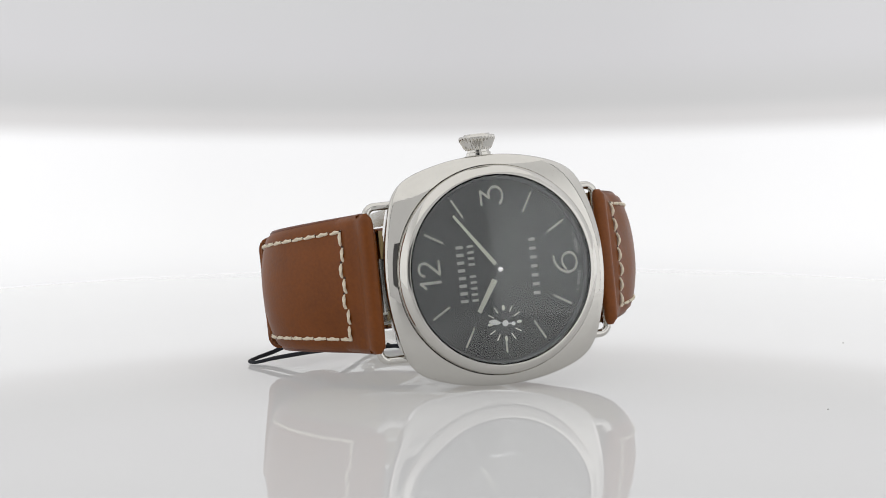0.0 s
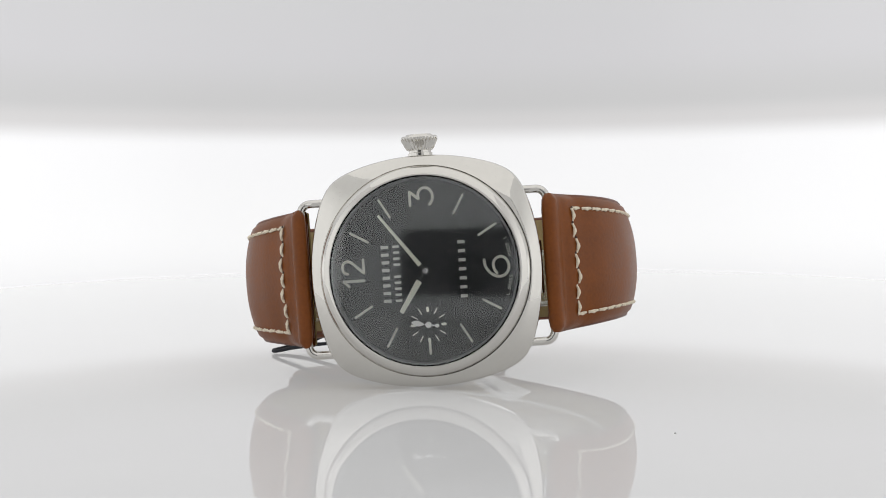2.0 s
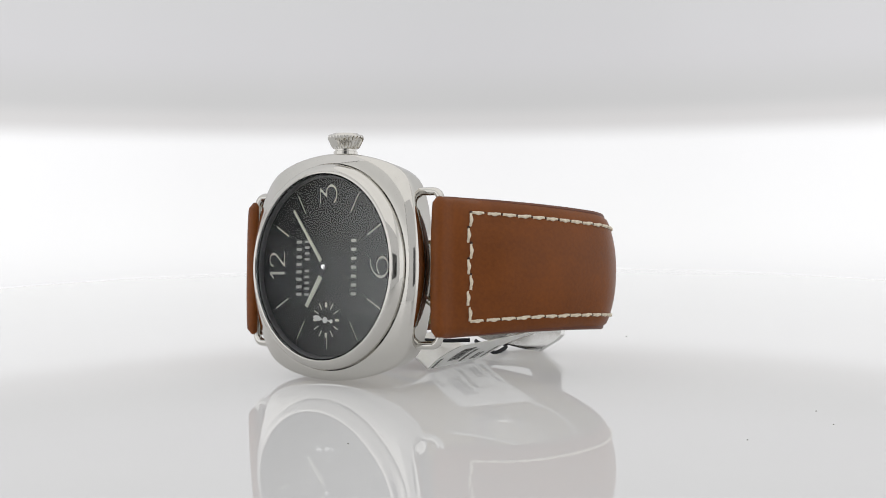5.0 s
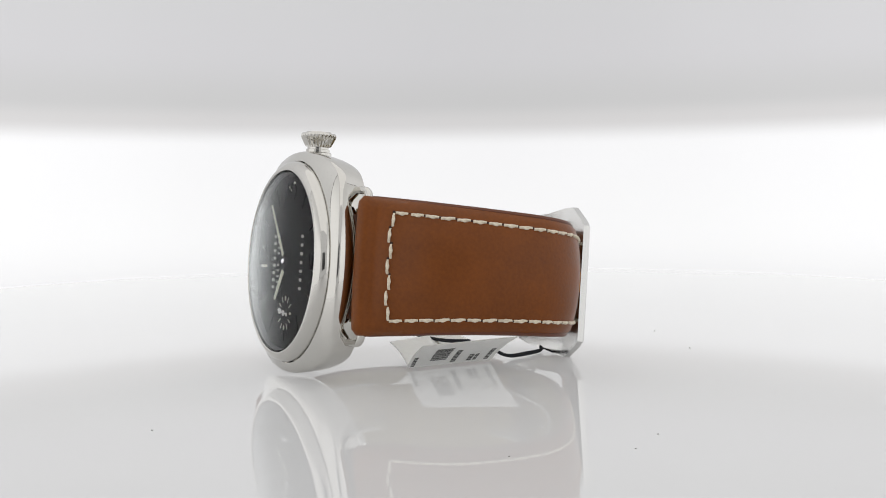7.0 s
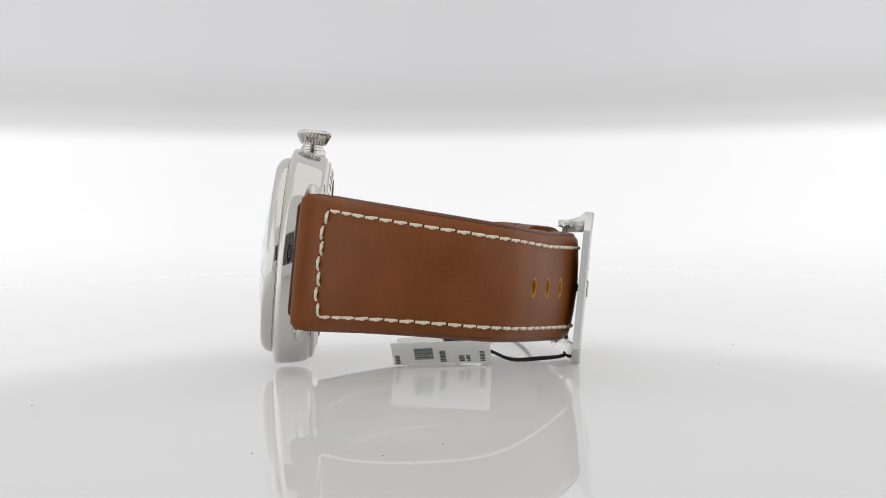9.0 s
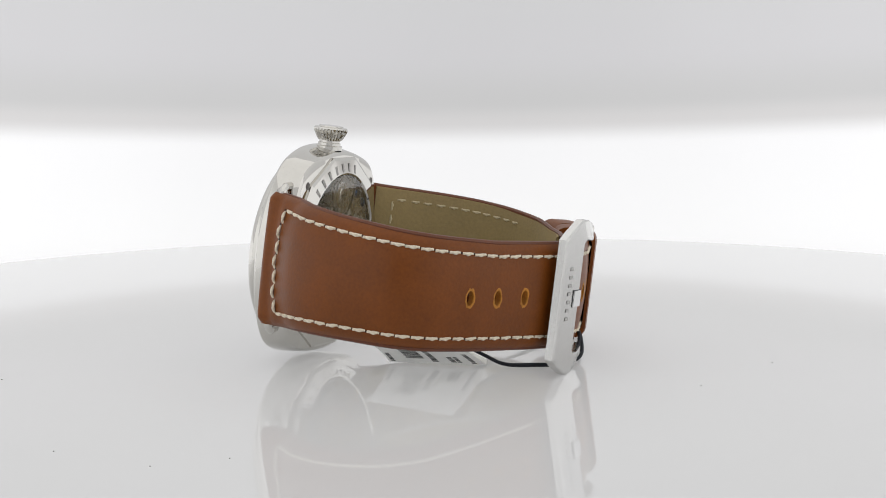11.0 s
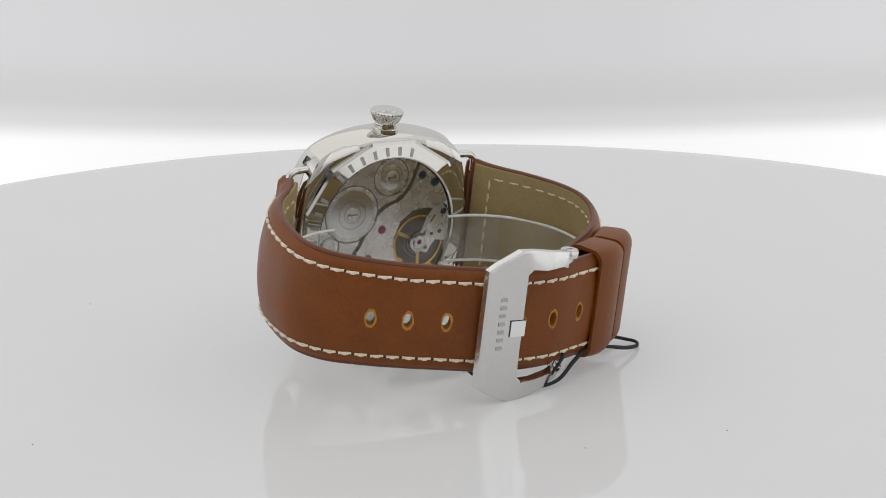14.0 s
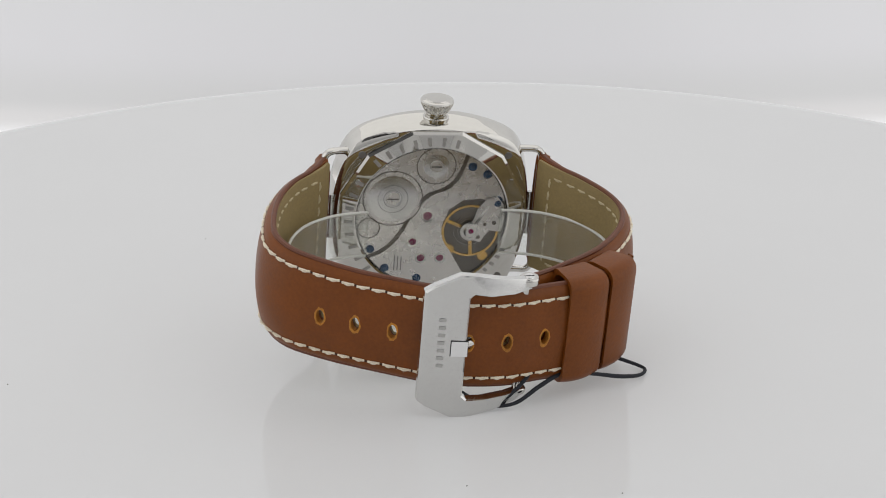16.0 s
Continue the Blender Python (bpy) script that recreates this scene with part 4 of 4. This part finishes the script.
def wheel(name, x, z, r, y0, y1, teeth, material, label, tooth=0.35):
    ring = []
    for k in range(teeth * 4):
        a = 2 * math.pi * k / (teeth * 4)
        rr = r if k % 4 < 2 else r - tooth
        ring.append((-x + rr * math.cos(a), z + rr * math.sin(a)))
    return part(name, prism_y(ring, y0, y1), material, movement, label, angle=30)


def disc(name, x, z, prof, material, label, n=32):
    return part(name, lathe_y(prof, n, -x, z), material, movement, label)


wheel("ratchet_wheel", -9.0, 4.6, 6.4, 7.95, 7.77, 56, M_MOVE, "large sunburst steel ratchet wheel", 0.25)
wheel("crown_wheel", 0.3, 12.6, 4.1, 7.95, 7.77, 40, M_MOVE, "steel crown wheel", 0.25)
disc("wheel_cap", -9.0, 4.6, [(0.01, 8.02), (5.3, 8.02), (5.6, 7.96)], M_STEEL_SATIN, "brushed cap of the wheel", 48)
disc("wheel_cap", 0.3, 12.6, [(0.01, 8.02), (2.6, 8.02), (2.9, 7.96)], M_STEEL_SATIN, "brushed cap of the wheel", 40)
for x, z, r in ((-9.0, 4.6, 1.5), (0.3, 12.6, 1.4)):
    disc("wheel_screw", x, z, [(0.01, 8.16), (r, 8.14), (r + 0.1, 8.02)], M_MOVE, "polished screw", 28)
    part("slot", box(-x - r * 0.85, -x + r * 0.85, 8.15, 8.19, z - 0.16, z + 0.16), M_DARKGAP, movement, "dark screw slot")
wheel("click_wheel", -14.0, -2.8, 2.2, 7.95, 7.77, 26, M_MOVE, "small brass wheel", 0.25)
for x, z, r in ((-0.8, 0.3, 1.15), (-3.8, -6.2, 1.0), (-1.7, -10.3, 1.0), (2.7, -10.3, 0.95), (9.3, -3.4, 0.6)):
    disc("jewel_setting", x, z, [(r * 0.85, 7.8), (r + 0.35, 7.8), (r + 0.35, 7.74), (r * 0.85, 7.74)], M_STEEL, "polished jewel setting")
    disc("jewel", x, z, [(0.01, 7.83), (r * 0.6, 7.83), (r * 0.85, 7.78), (r * 0.85, 7.74)] if r > 0.7 else [(0.01, 8.3), (0.4, 8.3), (0.6, 8.24), (0.6, 8.2)], M_RUBY, "purple-red ruby jewel")
for x, z in ((8.5, 12.5), (15.0, 4.2), (-13.4, -8.0), (-9.8, -12.8), (-2.3, -15.4), (12.0, 10.6)):
    disc("blued_screw", x, z, [(0.01, 7.98), (0.9, 7.96), (1.0, 7.86), (1.0, 7.74)], M_BLUE, "blued steel screw", 24)
# dark rings painting shade round the winding wheels, the regulator and its pins, small engraved lines
for x, z, r in ((-9.0, 4.6, 6.55), (0.3, 12.6, 4.25), (-14.0, -2.8, 2.35)):
    disc("wheel_shade_ring", x, z, [(r, 7.79), (r + 0.22, 7.79), (r + 0.22, 7.76)], M_DARKGAP, "dark ring painting the shading round a wheel", 48)
for r in (2.0, 3.3):
    disc("wheel_line", -9.0, 4.6, [(r, 8.03), (r + 0.12, 8.03)], M_WORN, "fine turned line on the wheel", 40)
disc("regulator_ring", 9.1, -3.4, [(1.5, 8.26), (2.3, 8.26), (2.3, 8.2), (1.5, 8.2)], M_STEEL, "polished regulator ring", 32)
part("regulator_arm", prism_y(flip([(9.9, -1.4), (10.6, -1.6), (13.0, 2.8), (12.5, 3.1)]), 8.3, 8.22, 0.03), M_STEEL, movement, "polished regulator arm")
for x, z, r in ((14.9, 3.6, 0.75), (12.3, -1.6, 0.4), (14.4, -1.2, 0.5), (11.0, -4.8, 0.45)):
    disc("cock_screw", x, z, [(0.01, 8.34), (r, 8.32), (r, 8.2)], M_DARKGAP if r < 0.6 else M_BLUE, "small dark screw of the balance cock", 16)
for k in range(3):
    part("engraved_line", box(6.0 + 0.75 * k, 6.25 + 0.75 * k, 7.755, 7.765, -13.4, -10.0 + 0.2 * k), M_WORN, movement, "fine engraved line of small print")
# balance wheel: rim, arms, spring, hub
part("balance_rim", lathe_y([(5.95, 7.85), (6.45, 7.85), (6.45, 7.65), (5.95, 7.65)], 64, -9.1, -3.4, wrap=True), M_GOLD, movement, "gilt balance wheel rim")
for ang in (25, 145, 265):
    c, s = math.cos(radians(ang)), math.sin(radians(ang))
    part("balance_arm", prism_y([(-9.1 + 6.1 * c - 0.4 * s, -3.4 + 6.1 * s + 0.4 * c), (-9.1 - 0.4 * s, -3.4 + 0.4 * c), (-9.1 + 0.4 * s, -3.4 - 0.4 * c), (-9.1 + 6.1 * c + 0.4 * s, -3.4 + 6.1 * s - 0.4 * c)], 7.8, 7.68), M_GOLD, movement, "gilt balance arm")
part("hairspring", tube([(-9.1 + (1 + 0.09 * k) * math.cos(0.6 * k), 7.9, -3.4 + (1 + 0.09 * k) * math.sin(0.6 * k)) for k in range(34)], 0.07, 5), M_STEEL, movement, "fine steel hairspring")
wheel("train_wheel", 4.4, -8.2, 1.5, 7.72, 7.62, 36, M_GOLD, "small gilt train wheel", 0.25)
wheel("train_wheel", 12.5, -9.8, 1.3, 7.72, 7.62, 30, M_GOLD, "small gilt train wheel", 0.25)

bpy.context.view_layer.update()
punch(dial, [in_watch(bm) for bm in CUTS])
dial.data.shade_flat()

# the head is turned on its strap to fit the lens's reflection to the view
SKEW = Matrix.Rotation(radians(-2.55), 4, "Z")
for ob in watch.children:
    if ob.name.split(".")[0] not in ("long_strap", "buckle_strap", "keeper", "buckle", "wire_lug", "lug_tube"):
        ob.matrix_basis = SKEW @ ob.matrix_basis

# ---- the clear cuff that holds the strap open ----
cuff = tagged(new("display_cuff"), "clear plastic display cuff inside the strap loop", "watch holder")
cuff.matrix_basis = WATCH0
half = [(15.2, 10.6), (19.0, 10.9), (24.5, 12.6), (30.5, 17.0), (34.6, 24.5), (35.2, 33.5), (31.5, 42.0), (23.5, 49.2), (12.5, 54.6), (0, 56.4)]
path = spline([(x, y, 0) for x, y in half] + [(-x, y, 0) for x, y in half[-2::-1]], 120)
rings = []
for i, p in enumerate(path):
    t = (path[min(i + 1, 119)] - path[max(i - 1, 0)]).normalized()
    n = Vector((t.y, -t.x, 0))
    rings.append([p + n * 0.45 + Vector((0, 0, 2.4)), p - n * 0.45 + Vector((0, 0, 2.4)), p - n * 0.45 + Vector((0, 0, -8.4)), p + n * 0.45 + Vector((0, 0, -8.4))])
cuff_band = part("band", loft(rings), M_CLEAR, cuff, "thin clear plastic band", angle=30)
# pale beads paint the bright line of light on the clear band's edges
for z, name in ((2.42, "upper_edge"), (-8.42, "lower_edge")):
    part(name, tube([(p.x, p.y, z) for p in path], 0.32, 8), M_EDGE_LIGHT, cuff, "pale bead painting the light along the band's edge")
for i in (0, 119):
    p = path[i]
    part("end_edge", tube([(p.x, p.y, 2.3), (p.x, p.y, -8.3)], 0.3, 8), M_CLEAR, cuff, "clear end of the band")

# ---- the price tag and its cord ----
price_tag = tagged(new("price_tag"), "folded white card price tag on a black cord, under the strap", "price tag")
A, B, C, D = (Vector(p) for p in ((14.6, -12.3, 6.4), (17.6, 8.3, 7.4), (4.6, -11.6, 0.5), (1.8, 9.6, 0.5)))


def card(P00, P10, P01, P11, bow, thick, n=8, flapped=False):
    """A slightly curled card between four corners: P00-P10 along, P01-P11 the other long edge."""
    nrm = (P10 - P00).cross(P01 - P00).normalized()
    rings = []
    for i in range(n + 1):
        u = i / n
        a, b = P00.lerp(P10, u), P01.lerp(P11, u)
        row_t, row_b = [], []
        for j in range(n + 1):
            v = j / n
            p = a.lerp(b, v) + nrm * bow * math.sin(math.pi * v)
            row_t.append(p + nrm * thick / 2)
            row_b.append(p - nrm * thick / 2)
        rings.append(row_t + row_b[::-1])
    return loft(rings)


leaf_1 = part("printed_leaf", card(C, D, A, B, -0.5, 0.22), M_CARD, price_tag, "white card leaf with grey print")
leaf_2 = part("back_leaf", card(C + Vector((-0.2, 0.5, 0.05)), D + Vector((-0.4, 0, 0.05)), Vector((-6.0, -10.8, 4.6)), Vector((-10.0, 6.0, 5.4)), 0.6, 0.22), M_CARD, price_tag, "curled second leaf of the card")


def on_tag(u, v, d):
    """u along the fold, v from the fold up, both 0 to 1; d outward from the printed face."""
    nrm = (D - C).cross(A - C).normalized()
    p = C.lerp(D, u).lerp(A.lerp(B, u), v) - nrm * 0.5 * math.sin(math.pi * v)
    side = 1 if nrm.z < 0 else -1
    return p + nrm * side * (0.14 + d)


def on_back_leaf(u, v, d):
    """The same on the outer face of the second leaf."""
    a, b = C + Vector((-0.2, 0.5, 0.05)), D + Vector((-0.4, 0, 0.05))
    e, f = Vector((-6.0, -10.8, 4.6)), Vector((-10.0, 6.0, 5.4))
    nrm = (b - a).cross(e - a).normalized()
    p = a.lerp(b, u).lerp(e.lerp(f, u), v) + nrm * 0.6 * math.sin(math.pi * v)
    return p + nrm * (1 if nrm.z < 0 else -1) * (0.14 + d)


bars = []
x = 0.0
for w in (2, 1, 3, 1, 1, 2, 1, 3, 2, 1, 1, 2, 3, 1, 2, 1):
    bars.append((0.32, 0.19 + x + w * 0.0055, 0.19, w * 0.011))
    x += w * 0.011 + 0.0125
flat_bars("barcode", bars, on_tag, 0.01, M_INK, leaf_1, "grey printed barcode bars")
flat_bars("barcode", [(u + 0.1, v + 0.05, w, h) for u, v, w, h in bars], on_back_leaf, 0.01, M_INK, leaf_2, "grey printed barcode bars")
for u, w, v0, n in ((0.16, 0.05, 0.15, 9), (0.62, 0.05, 0.2, 7), (0.80, 0.05, 0.15, 10)):
    flat_bars("print_line", [(u, v0 + 0.06 * k, w, 0.042) for k in range(n)], on_back_leaf, 0.01, M_INK, leaf_2, "grey bars of small print")
for u, w, v0, n in ((0.05, 0.045, 0.06, 6), (0.51, 0.06, 0.10, 8), (0.70, 0.055, 0.10, 4), (0.765, 0.04, 0.10, 4), (0.91, 0.05, 0.08, 7)):
    flat_bars("print_line", [(u, v0 + 0.058 * k, w, 0.042) for k in range(n)], on_tag, 0.01, M_INK, leaf_1, "grey bars of small print")
cord_pts = [(3, 6, 4.5), (2.5, 10, 2.6), (1.5, 14, 0.9), (-1, 20, 0.7), (-4.8, 25.4, 0.7), (-10, 27.0, 1.6), (-15.5, 25.2, 4.2), (-21, 22.5, 5.4), (-28, 20.5, 3.8), (-34, 18.6, 1.9), (-38.6, 16.6, 0.9), (-40.6, 13.8, 0.7), (-39.6, 11.4, 0.8), (-35, 9, 2.0), (-27, 4, 3.6), (-14, 0, 4.4), (-2, 0, 4.8), (3, 4, 4.9)]
part("cord", tube(spline(cord_pts, 150), lambda u: 0.42 + 0.05 * math.sin(u * 900), 8), M_CORD, price_tag, "thin black twisted cord")
part("cord", tube(spline([(-5.5, 25.8, 0.8), (-9, 26.6, 3.4), (-12, 26, 6.0), (-14, 24, 7.2)], 40), lambda u: 0.4 + 0.05 * math.sin(u * 300), 8), M_CORD, price_tag, "thin black twisted cord")

# ---- specks of dust on the turntable ----
DUST = []
for x, y, r in ((48.5, -81.3, 0.26), (5.1, 58.0, 0.25), (94.0, -3.1, 0.26), (103.9, -13.4, 0.24), (-23.6, 65.8, 0.26), (100.1, -35.5, 0.24)):
    dust = tagged(link("dust_speck", lathe_z([(0.01, 0.16), (r * 0.5, 0.12), (r * 0.75, 0.0)], 8, 0, 0), M_DUST), "tiny grey dust speck on the white disc", "dust", "dust on the turntable")
    DUST.append((dust, x * MM, y * MM))


# ---- what moves ----
def motions():
    walk(turntable, [(t, table_pose(t)) for t in TIMES])
    walk(watch, [(t, table_pose(t) @ WATCH0) for t in TIMES])
    walk(cuff, [(t, table_pose(t) @ WATCH0) for t in TIMES])
    walk(price_tag, [(t, table_pose(t)) for t in TIMES])
    for ob, x, y in DUST:
        walk(ob, [(t, table_pose(t) @ pose(x, y, 0)) for t in TIMES])


motions()
